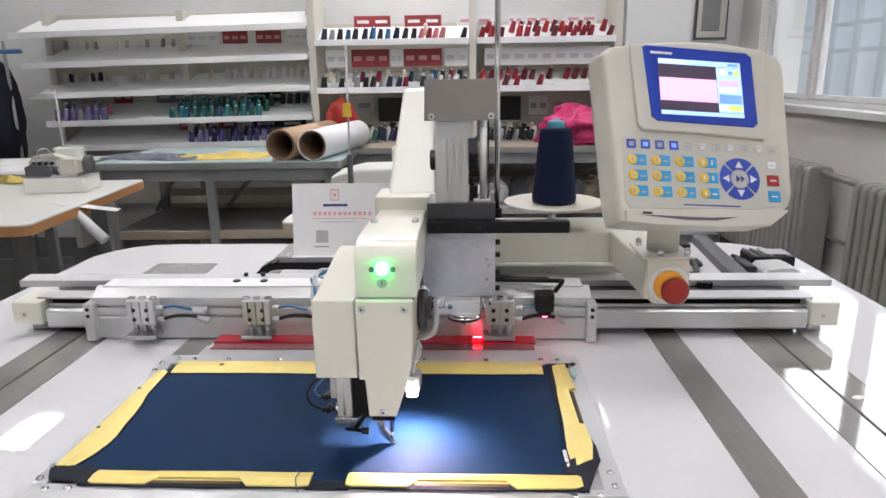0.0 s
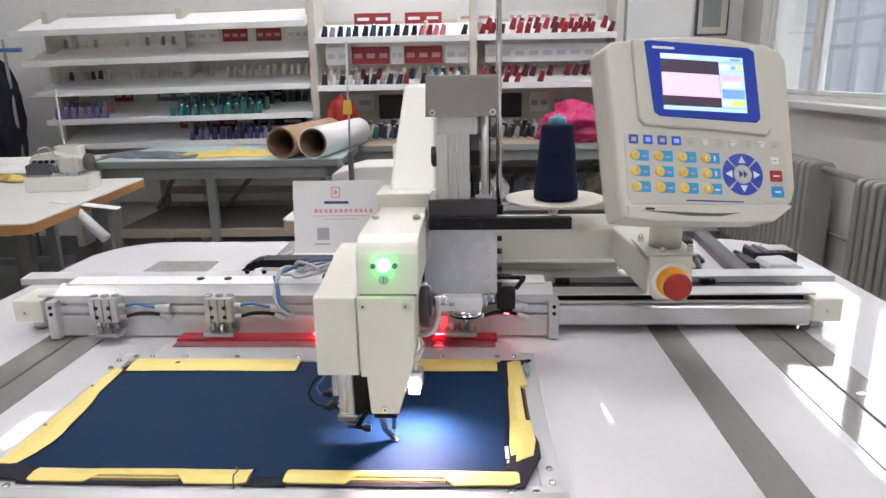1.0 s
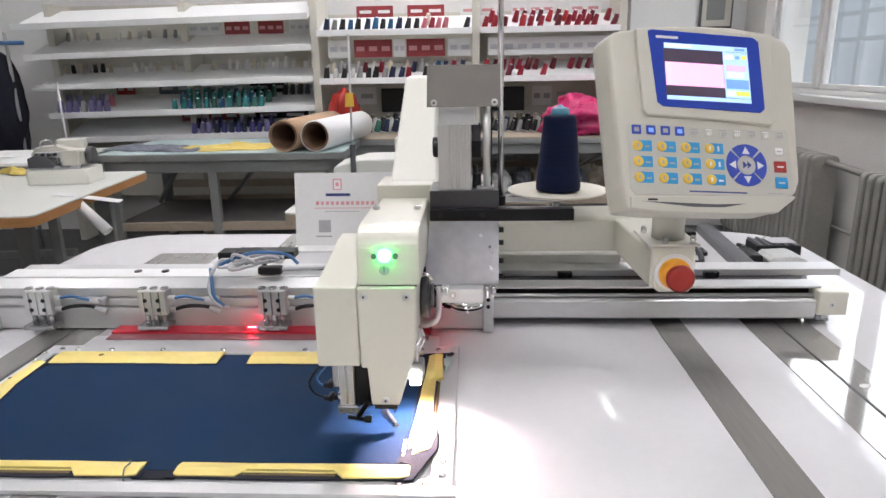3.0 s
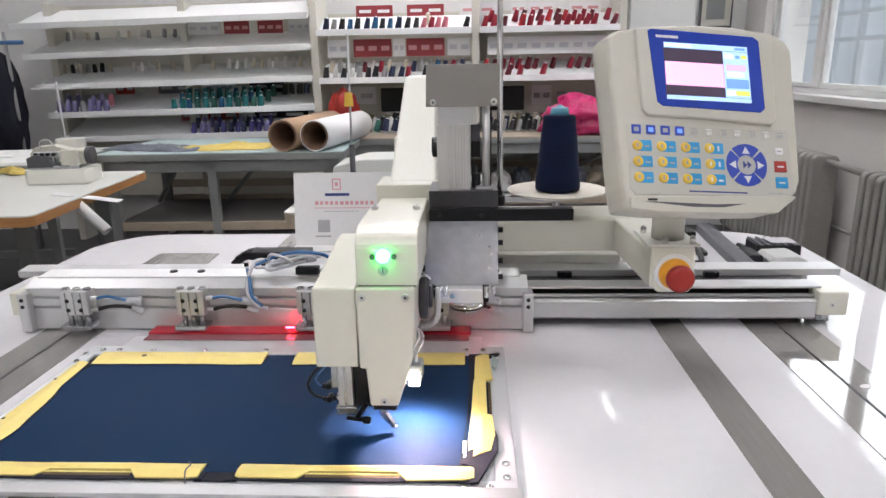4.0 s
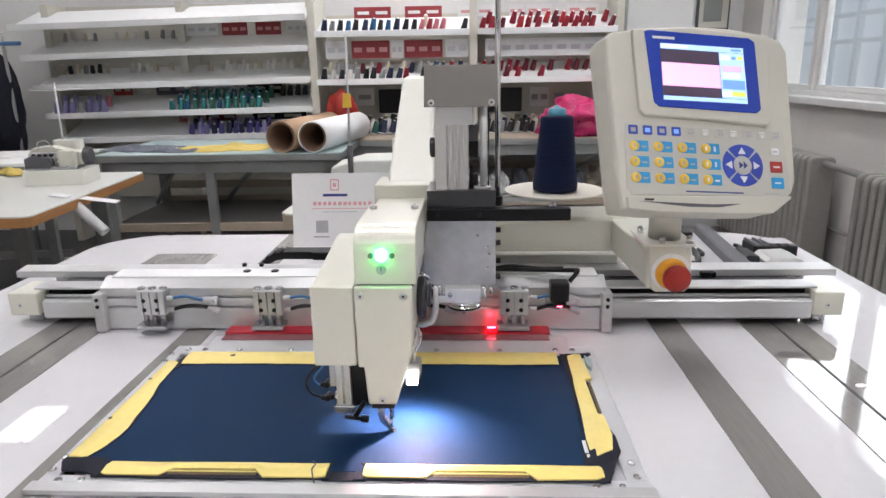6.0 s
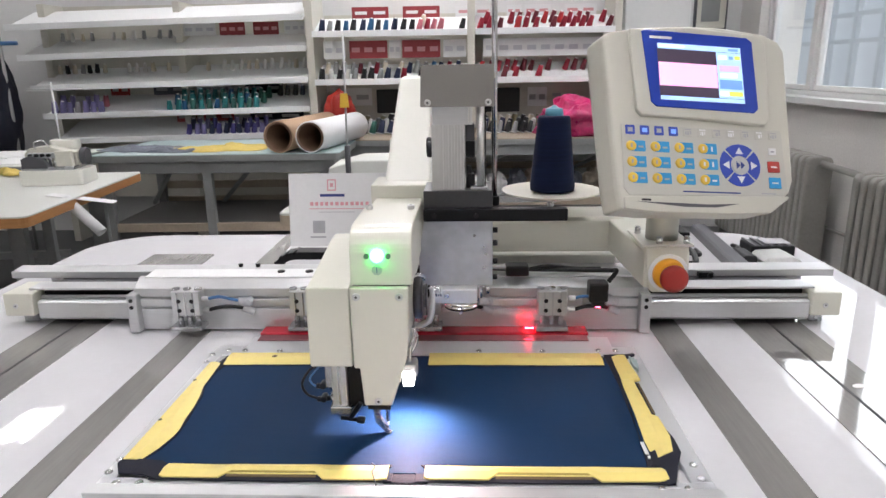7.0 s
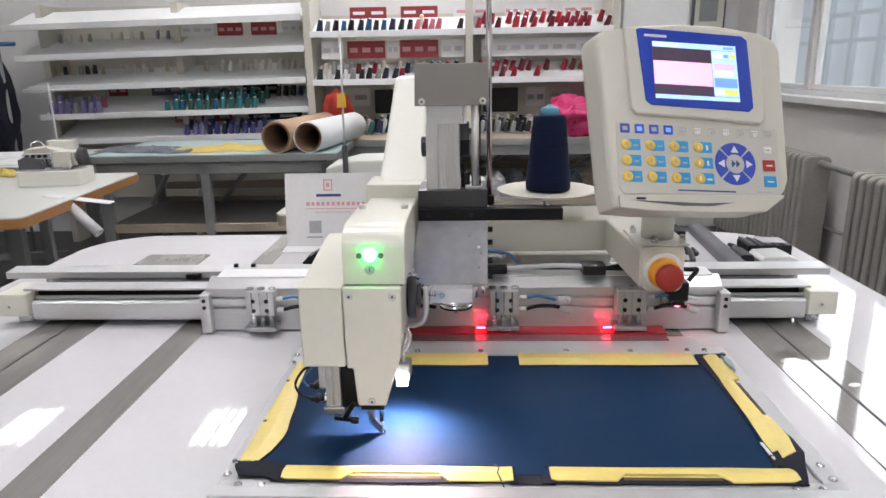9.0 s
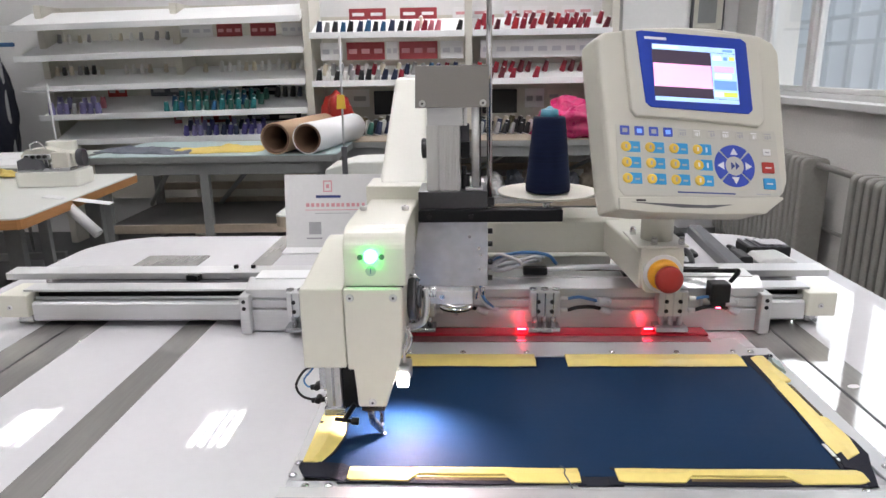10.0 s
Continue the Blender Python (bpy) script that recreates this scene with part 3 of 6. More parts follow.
# ---- sewing template that slides over the table ----
def template():
    t = thing("sewing_template", (-0.14, -0.25, TOP), "clear-edged sewing template with yellow pads round navy fabric", "sewing template")
    X0, X1, Y0, Y1 = -0.442, 0.162, -0.434, -0.088
    z0, z1 = TOP + 0.002, TOP + 0.0052
    w0, w1, v0, v1 = -0.4265, 0.1405, -0.4090, -0.1150
    fr = box(X0, X1, Y0, v0, z0, z1, 0.0005, 1)
    box(X0, X1, v1, Y1, z0, z1, 0.0005, 1, bm=fr)
    box(X0, w0, v0, v1, z0, z1, 0.0005, 1, bm=fr)
    box(w1, X1, v0, v1, z0, z1, 0.0005, 1, bm=fr)
    part("base_sheet", fr, SHEET, t, "white template sheet")
    part("front_edge", prism([(Y0 - 0.004, z0), (Y0 - 0.004, z1 + 0.002), (Y0 + 0.012, z1 + 0.002), (Y0 + 0.012, z1 + 0.0004), (Y0, z1 + 0.0004), (Y0, z0)], "x", X0 - 0.004, X1 + 0.004, 0.0006), ALU, t, "thin aluminium edge strip")
    part("back_tab", box(-0.40, X1 - 0.03, Y1, -0.05, z0, z1 - 0.0006, 0.0004, 1), SHEET, t)
    part("fabric", box(-0.4165, 0.1250, -0.4010, -0.1230, z1 + 0.0004, z1 + 0.0016, 0.0003, 1), NAVY, t, "navy ribbed suiting fabric")
    # Navy fold takes the black lining colour to look unlit between the pads.
    part("fabric_fold", box(-0.158, -0.114, -0.4165, -0.4012, z1 + 0.0003, z1 + 0.0013, 0.0003, 1), NAVY_BLACK, t, "navy fabric fold in the gap, blackened as shade")
    # folded strips: a flat outer band and a lower inner flange, cut to a wandering line
    zl, zh = z1 + 0.0018, z1 + 0.0052

    def pad(outer, inner):
        b = bmesh.new()
        n = len(outer)
        mid = [(o[0] * 0.5 + i[0] * 0.5, o[1] * 0.5 + i[1] * 0.5) for o, i in zip(outer, inner)]
        rows = [[b.verts.new((x, y, z)) for x, y in line] for line, z in ((outer, z1 + 0.0008), (outer, zh - 0.001), (mid, zh), (inner, zl + 0.0008), (inner, z1 + 0.0018))]
        for r0, r1 in zip(rows, rows[1:] + rows[:1]):
            for k in range(n - 1):
                b.faces.new((r0[k], r0[k + 1], r1[k + 1], r1[k]))
        b.faces.new([r[0] for r in rows])
        b.faces.new([r[-1] for r in rows][::-1])
        bmesh.ops.recalc_face_normals(b, faces=b.faces)
        bevel(b, [e for e in b.edges if e.calc_face_angle(0) > 0.9], 0.0005, 1)
        return part("pad", b, YELLOW_FOAM, t, "folded yellow foam strip with a wavy inner edge")

    def wavy(a, b, y, seed, amp, n=16):
        rnd = random.Random(seed)
        out = []
        for k in range(n + 1):
            f = k / n
            d = amp * (math.sin(f * 7.3 + seed) * 0.6 + rnd.uniform(-0.5, 0.5))
            out.append((a + (b - a) * f, y + d))
        return out

    def lining(profile, label="navy lining folded out past the pad", h=0.0016):
        return part("lining", prism(profile, "z", z1 + 0.0010, z1 + 0.0010 + h, 0.0004, 1), NAVY_BLACK, t, label)

    for i, (a, b) in enumerate(((-0.4115, -0.170), (-0.130, 0.1085))):
        inner = wavy(a + 0.001, b - 0.001, -0.1545, 30 + i, 0.0009)
        pad([(x, -0.1185) for x, y in inner], inner)
        lining([(x, y - 0.0022 - 0.0008 * math.sin(x * 90)) for x, y in inner] + [(b + 0.003, -0.125), (a + 0.002, -0.125)])
    # front pads, each with a long notch in its front edge
    for i, (a, b, lift) in enumerate(((-0.3835, -0.1525, 0.0), (-0.1190, 0.1215, 0.0015))):
        na, nb = a + 0.29 * (b - a), a + 0.69 * (b - a)
        front = [(a + 0.001, -0.4100), (a + 0.006, -0.4125), (na - 0.006, -0.4130), (na + 0.004, -0.4015), (nb - 0.004, -0.4015), (nb + 0.007, -0.4145), (b - 0.012, -0.4145 + lift), (b - 0.002, -0.4125 + lift * 2)]
        pad(front, [(x, -0.3885 + 0.0006 * math.sin(x * 160)) for x, y in front])
        part("pad_lining", box(na + 0.001, nb - 0.001, -0.4105, -0.4035, z1 + 0.0006, zl + 0.0012, 0.0006), TAPE_BROWN, t, "brown glued strip")
        part("pad_ledge", box(na + 0.001, nb - 0.001, -0.4065, -0.4045, zl + 0.0012, zl + 0.0020, 0.0003), YELLOW_FOAM, t)
        under = wavy(a - 0.008, b + 0.003, -0.4158, 20 + i, 0.0010)
        lining(under + [(b + 0.003, -0.402), (a - 0.008, -0.402)])
        lining(wavy(a - 0.004, b + 0.001, -0.3870, 24 + i, 0.0005) + [(b, -0.392), (a, -0.392)])
    # side pads
    ln = [(0.1405, -0.1235), (0.1415, -0.157), (0.1440, -0.197), (0.1345, -0.2015), (0.1350, -0.286), (0.1410, -0.291), (0.1425, -0.331), (0.1370, -0.361)]
    pad(ln, [(0.1215, -0.127), (0.1205, -0.160), (0.1200, -0.197), (0.1190, -0.2015), (0.1165, -0.286), (0.1160, -0.293), (0.1130, -0.340), (0.1140, -0.376)])
    lining([(0.1125, -0.120), (0.1560, -0.1165), (0.1545, -0.123), (0.1420, -0.132), (0.1190, -0.21), (0.1090, -0.348), (0.1120, -0.384), (0.1040, -0.388), (0.1100, -0.33), (0.1140, -0.215)])
    lining([(0.1425, -0.318), (0.1455, -0.335), (0.1450, -0.362), (0.1370, -0.380), (0.1290, -0.402), (0.1235, -0.4155), (0.1150, -0.4175), (0.1180, -0.390), (0.1080, -0.386), (0.1130, -0.362), (0.1320, -0.350)], "crumpled navy lining at the corner", 0.0026)
    part("lining_slot", box(0.1352, 0.1375, -0.284, -0.204, z1 + 0.0008, zl + 0.001, 0.0004), NAVY_BLACK, t)
    part("pad_ledge", box(0.1376, 0.1405, -0.282, -0.206, z1 + 0.0008, zl + 0.0008, 0.0004), TAPE_BROWN, t, "brown glued strip")
    part("white_scrap", box(0.1075, 0.1115, -0.366, -0.343, z1 + 0.0024, z1 + 0.0034, 0.0004), PAPER, t, "torn white scrap beside the pad")
    part("white_scrap", box(0.1085, 0.1120, -0.374, -0.369, z1 + 0.0024, z1 + 0.0034, 0.0004), PAPER, t, "torn white scrap beside the pad")
    inn = [(-0.4150, -0.150), (-0.4135, -0.180), (-0.4120, -0.2187), (-0.4065, -0.245), (-0.4033, -0.2691), (-0.4015, -0.300), (-0.3985, -0.322), (-0.3995, -0.338), (-0.4050, -0.362), (-0.4140, -0.3831)]
    pad([(-0.4300 - 0.0003 * k, y) for k, (x, y) in enumerate(inn)], inn)
    lining([(x + 0.0022 + 0.001 * math.sin(y * 120), y) for x, y in inn] + [(-0.424, -0.381), (-0.424, -0.152)])
    lining([(-0.4340, -0.379), (-0.4350, -0.390), (-0.4260, -0.4060), (-0.4000, -0.4080), (-0.3850, -0.4150), (-0.3790, -0.405), (-0.3830, -0.389), (-0.3900, -0.384), (-0.4100, -0.382)], "crumpled navy lining at the corner", 0.0024)
    lining([(-0.4190, -0.146), (-0.4150, -0.128), (-0.4080, -0.120), (-0.4050, -0.150), (-0.4100, -0.172)], "navy lining pulled over the corner")
    part("pad_hole", cyl((-0.345, -0.133, zh - 0.003), (-0.345, -0.133, zh + 0.0003), 0.0035, n=14), TAPE_BROWN, t, "small brown hole in the pad")
    for y in (-0.205, -0.305):
        part("pad_hole", cyl((-0.429, y, zh - 0.003), (-0.429, y, zh - 0.0004), 0.0022, n=12), BLACK, t)
    part("thread_tail", tube(((-0.172, -0.390, zh + 0.0005), (-0.168, -0.396, zh + 0.001), (-0.1695, -0.404, zh + 0.001), (-0.167, -0.413, zh), (-0.164, -0.420, z1 + 0.001)), 0.0007, 6), GREY_CLOTH, t, "loose grey thread tail")
    rn2 = random.Random(8)
    tape = []
    for k in range(18):
        a = 2 * math.pi * k / 18
        q = rn2.uniform(0.6, 1.1)
        tape.append((0.1475 + 0.005 * q * math.cos(a), -0.153 + 0.024 * q * math.sin(a)))
    part("tape_scrap", prism(tape, "z", zl, zh + 0.0012, 0.0008), TABLE_MINT, t, "crumpled pale green tape scrap")
    rivets = [(-0.4385, -0.142), (-0.4393, -0.1175), (-0.421, -0.103), (-0.397, -0.103), (-0.346, -0.104), (-0.270, -0.104), (-0.18, -0.104), (-0.06, -0.104), (0.03, -0.104), (0.109, -0.1015), (0.133, -0.1015), (0.153, -0.1156),
              (0.152, -0.380), (0.152, -0.4035), (0.135, -0.4195), (0.110, -0.421), (-0.4375, -0.379), (-0.4385, -0.401), (-0.422, -0.4185), (-0.399, -0.418)]
    for x, y in rivets:
        part("rivet", lathe([(0.0042, z1), (0.0040, z1 + 0.0012), (0.0024, z1 + 0.0022), (0.0006, z1 + 0.0024)], (x, y, 0), 14), CHROME, t)
    return t


TEMPLATE = template()


# ---- sewing head ----
def sewing_head():
    h = thing("sewing_machine", (-0.09, -0.1, TOP), "cream sewing machine head with green status lamp and needle light", "sewing machine")
    yf = -0.36
    # lower face cover, tapering to the right below its middle
    face = [(-0.1085, 1.0365), (-0.0495, 1.0365), (-0.0505, 0.985), (-0.0525, 0.962), (-0.0695, 0.9075), (-0.0985, 0.9075), (-0.1015, 0.9495), (-0.1075, 0.9495)]
    part("face_cover", prism(face, "y", yf - 0.003, -0.27, 0.0026, 3), CREAM, h)
    part("side_box", box(-0.1535, -0.1095, yf + 0.001, -0.22, 0.9495, 1.035, 0.0022, 3), CREAM, h)
    # sloped top of the side box running up to the arm
    part("side_slope", prism([(yf + 0.004, 1.0345), (-0.225, 1.052), (-0.20, 1.052), (-0.20, 1.02), (yf + 0.004, 1.02)], "x", -0.1525, -0.1095, 0.002), CREAM, h)
    # lamp housing with a rounded upper front edge
    yz = [(yf + 0.002, 1.0375), (yf + 0.002, 1.0715)]
    yz += [(yf + 0.032 - 0.030 * math.cos(radians(a)), 1.0715 + 0.023 * math.sin(radians(a))) for a in range(10, 90, 10)]
    yz += [(-0.32, 1.0945), (-0.235, 1.0945), (-0.235, 1.0375)]
    up = part("lamp_housing", prism(yz, "x", -0.1075, -0.0455, 0.0018, 2), CREAM, h)
    part("seam", box(-0.106, -0.049, yf + 0.004, -0.25, 1.035, 1.039, 0), DARK_GREY, h)
    part("status_lamp", lathe([(0.0066, -0.0012), (0.0064, 0.003), (0.0045, 0.0058), (0.0008, 0.0066)], (0, 0, 0), 20), LED_GREEN, up, "lit green status lamp")
    bpy.context.view_layer.update()
    return h, up


HEADM, HOUSING = sewing_head()


def head_details():
    h, yf = HEADM, -0.36
    for x, z in ((-0.1015, 1.0275), (-0.0585, 1.0275), (-0.0835, 0.9135)):
        screw((x, yf - 0.003, z), (0, -1, 0), 0.0041, h, 0.0026)
    for x in (-0.100, -0.0535):
        screw((x, -0.262, 1.0945), (0, 0, 1), 0.0042, h, 0.005)
    lamp = [o for o in HOUSING.children if o.name.startswith("status_lamp")][0]
    lamp.matrix_local = pose(-0.0795 + 0.09, yf + 0.1, 1.069 - TOP, 90, 0, 0)
    # the part's mesh was built about the world origin: undo the thing's shift
    lamp.data.transform(Matrix.Translation(ORIGIN[h.name]))
    for dx in (-0.0105, 0.0105):
        part("lamp_clip", cyl((-0.0795 + dx, yf - 0.0005, 1.068), (-0.0795 + dx, yf + 0.003, 1.068), 0.0028, n=12), DARK_GREY, HOUSING)
    part("number_disc", cyl((-0.0803, yf + 0.0013, 1.0535), (-0.0803, yf + 0.003, 1.0535), 0.0052, n=24), INK_GREY, HOUSING, "grey disc with a dark numeral")
    cu = bpy.data.curves.new("numeral", "FONT")
    cu.body, cu.size, cu.extrude, cu.align_x, cu.align_y = "1", 0.0085, 0.0002, "CENTER", "CENTER"
    tx = new("numeral", cu)
    dg = bpy.context.evaluated_depsgraph_get()
    me = bpy.data.meshes.new_from_object(tx.evaluated_get(dg))
    bpy.data.objects.remove(tx)
    bm = bmesh.new()
    bm.from_mesh(me)
    bmesh.ops.transform(bm, matrix=pose(-0.0803, yf + 0.0010, 1.0535, 90, 0, 0), verts=bm.verts)
    part("numeral", bm, INK_BLUE, HOUSING, "dark blue numeral 1")
    # needle light on its bracket
    nl = part("needle_light", box(-0.0640, -0.0470, -0.3220, -0.300, 0.9145, 0.9345, 0.003), ALU_DARK, h, "lit needle light in a grey shell")
    part("light_lens", box(-0.0620, -0.0500, -0.3260, -0.3218, 0.9110, 0.9250, 0.0030, 4), LED_WHITE, nl, "glowing white lens")
    part("light_stem", tube(((-0.0545, -0.315, 0.9355), (-0.054, -0.316, 0.950), (-0.052, -0.318, 0.964)), 0.002), ALU_DARK, nl)
    clip = tube(((-0.055, -0.345, 0.962), (-0.047, -0.345, 0.978), (-0.049, -0.343, 0.986)), 0.0014)
    tube(((-0.050, -0.345, 0.959), (-0.043, -0.345, 0.975), (-0.0465, -0.345, 0.986)), 0.0014, bm=clip)
    part("thread_guide", clip, CHROME, h)
    part("guide_block", box(-0.0555, -0.0475, -0.335, -0.315, 0.962, 0.978, 0.001), ALU_DARK, h)
    # presser bar and needle bar
    part("presser_bar", cyl((-0.0915, -0.328, 0.893), (-0.0915, -0.328, 0.93), 0.0038, n=16), CHROME, h)
    foot = prism([(-0.0955, 0.905), (-0.0875, 0.905), (-0.0868, 0.8765), (-0.0780, 0.8620), (-0.0772, 0.8585), (-0.0805, 0.8588), (-0.0925, 0.8715), (-0.0940, 0.8800)], "y", -0.3345, -0.3265, 0.0008, 2)
    lathe([(0.0036, 0), (0.0040, 0.0006), (0.0038, 0.0012), (0.0016, 0.0016)], (-0.0788, -0.331, 0.8582), 16, bm=foot)
    cyl((-0.0915, -0.3345, 0.887), (-0.0915, -0.327, 0.887), 0.0018, n=10, bm=foot)
    part("presser_foot", foot, FOOT_STEEL, h, "worn dark steel presser foot")
    nb = cyl((-0.0792, -0.330, 0.872), (-0.0792, -0.330, 0.930), 0.0026, n=14)
    cyl((-0.0788, -0.3305, 0.8595), (-0.0790, -0.330, 0.8725), 0.0006, 0.0014, n=10, bm=nb)
    part("needle_bar", nb, CHROME, h)
    # Added block, mostly behind the face, throws a wider shadow on the cloth.
    nc = box(-0.0985, -0.0735, -0.346, -0.314, 0.8935, 0.9070, 0.0015)
    cyl((-0.0790, -0.350, 0.899), (-0.0790, -0.346, 0.899), 0.003, n=10, bm=nc)
    part("needle_clamp", nc, BLACK_METAL, h, "dark block added at the needle bar to widen the foot's shadow")
    # pneumatic lifter hanging below the side box
    cy = part("air_cylinder", box(-0.139, -0.123, -0.33, -0.30, 0.889, 0.951, 0.0015), ALU, h, "aluminium air cylinder")
    part("cylinder_groove", box(-0.1325, -0.1295, -0.3308, -0.329, 0.891, 0.949, 0), ALU_DARK, cy)
    part("cylinder_slide", box(-0.1225, -0.1035, -0.325, -0.29, 0.886, 0.951, 0.001), BLACK_METAL, h, "black slide block")
    part("cylinder_mount", box(-0.147, -0.1395, -0.325, -0.30, 0.908, 0.949, 0.001), ALU_DARK, h)
    for z, x in ((0.909, -0.139), (0.893, -0.139)):
        f = cyl((x - 0.020, -0.318, z - 0.002), (x, -0.318, z), 0.0030, n=12, w=0.0008)
        cyl((x - 0.012, -0.324, z), (x - 0.012, -0.312, z), 0.0036, n=12, w=0.001, bm=f)
        part("fitting", f, BLACK, cy)
        part("fitting_nut", cyl((x - 0.004, -0.318, z), (x + 0.0008, -0.318, z), 0.0062, n=6), CHROME, cy)
    part("hose", tube(((-0.158, -0.318, 0.892), (-0.170, -0.318, 0.897), (-0.175, -0.318, 0.910), (-0.166, -0.314, 0.925), (-0.152, -0.31, 0.932), (-0.145, -0.30, 0.945)), 0.0015), BLACK, cy, "looped black air hose")
    part("hose", tube(((-0.158, -0.318, 0.907), (-0.163, -0.318, 0.909), (-0.166, -0.316, 0.916), (-0.156, -0.31, 0.928), (-0.148, -0.30, 0.945)), 0.0011), BLUE_HOSE, cy)
    part("cylinder_foot", box(-0.142, -0.118, -0.333, -0.30, 0.880, 0.8892, 0.0012), ALU_DARK, h)
    part("wiper_arm", tube(((-0.119, -0.335, 0.878), (-0.113, -0.337, 0.888), (-0.107, -0.337, 0.897)), 0.0030), BLACK_METAL, h)
    part("wiper_pin", cyl((-0.130, -0.336, 0.8785), (-0.110, -0.336, 0.8760), 0.0024, n=10), BLACK_METAL, h)
    part("wiper_knob", cyl((-0.112, -0.336, 0.8764), (-0.104, -0.336, 0.8755), 0.0042, n=14, w=0.001), BLACK, h)
    # handwheel gear and guard on the right flank
    gw = cyl((-0.050, -0.288, 1.002), (-0.040, -0.288, 1.002), 0.0255, n=32, w=0.003)
    cyl((-0.042, -0.288, 1.002), (-0.036, -0.288, 1.002), 0.013, n=24, w=0.002, bm=gw)
    part("tension_wheel", gw, STEEL_DARK, h, "dark glossy take-up wheel")
    for k in range(4):
        part("tension_disc", cyl((-0.0385 + 0.0032 * k, -0.285, 1.006), (-0.0362 + 0.0032 * k, -0.285, 1.006), 0.0088 - 0.0012 * k, n=20, w=0.0008), BLACK_METAL if k < 2 else CHROME, h)
    for k in range(4):
        a = k * 0.0026
        part("spring_coil", cyl((-0.030 + a, -0.27, 1.001), (-0.0284 + a, -0.27, 1.001), 0.0062, n=16, w=0.0006), CHROME, h)
    part("take_up_lever", tube(((-0.049, -0.305, 1.030), (-0.042, -0.309, 1.033), (-0.037, -0.305, 1.027)), 0.0022), CHROME, h)
    gd = tube(((-0.032, -0.288, 1.012), (-0.0305, -0.290, 1.00), (-0.0310, -0.292, 0.985), (-0.0345, -0.292, 0.974), (-0.044, -0.290, 0.968), (-0.051, -0.286, 0.967)), 0.0036)
    part("wheel_guard", gd, ALU, h, "bent aluminium guard")
    # arm behind the head
    part("arm_block", box(-0.134, -0.045, -0.02, 0.06, 1.051, 1.080, 0.003, 3), CREAM, h)
    part("arm_body", box(-0.128, -0.058, -0.235, 0.25, 0.985, 1.060, 0.004, 3), CREAM, h)
    b = bmesh.new()
    lo = [(-0.1175, 0.01, 1.079), (-0.046, 0.01, 1.079), (-0.040, 0.34, 1.079), (-0.122, 0.34, 1.079)]
    hi = [(-0.112, 0.24, 1.229), (-0.060, 0.24, 1.229), (-0.055, 0.34, 1.231), (-0.116, 0.34, 1.231)]
    v0, v1 = [b.verts.new(p) for p in lo], [b.verts.new(p) for p in hi]
    b.faces.new(v0[::-1])
    b.faces.new(v1)
    for i in range(4):
        b.faces.new((v0[i], v0[(i + 1) % 4], v1[(i + 1) % 4], v1[i]))
    bmesh.ops.recalc_face_normals(b, faces=b.faces)
    bevel(b, list(b.edges), 0.006, 3)
    part("arm_hood", b, CREAM_LIGHT, h, "tall sloping pale hood")
    part("arm_post", box(-0.12, -0.045, 0.25, 0.42, TOP, 1.09, 0.006, 3), CREAM, h)
    part("hood_knob", cyl((-0.050, -0.02, 1.135), (-0.043, -0.02, 1.135), 0.014, n=20, w=0.002), BLACK, h)


head_details()


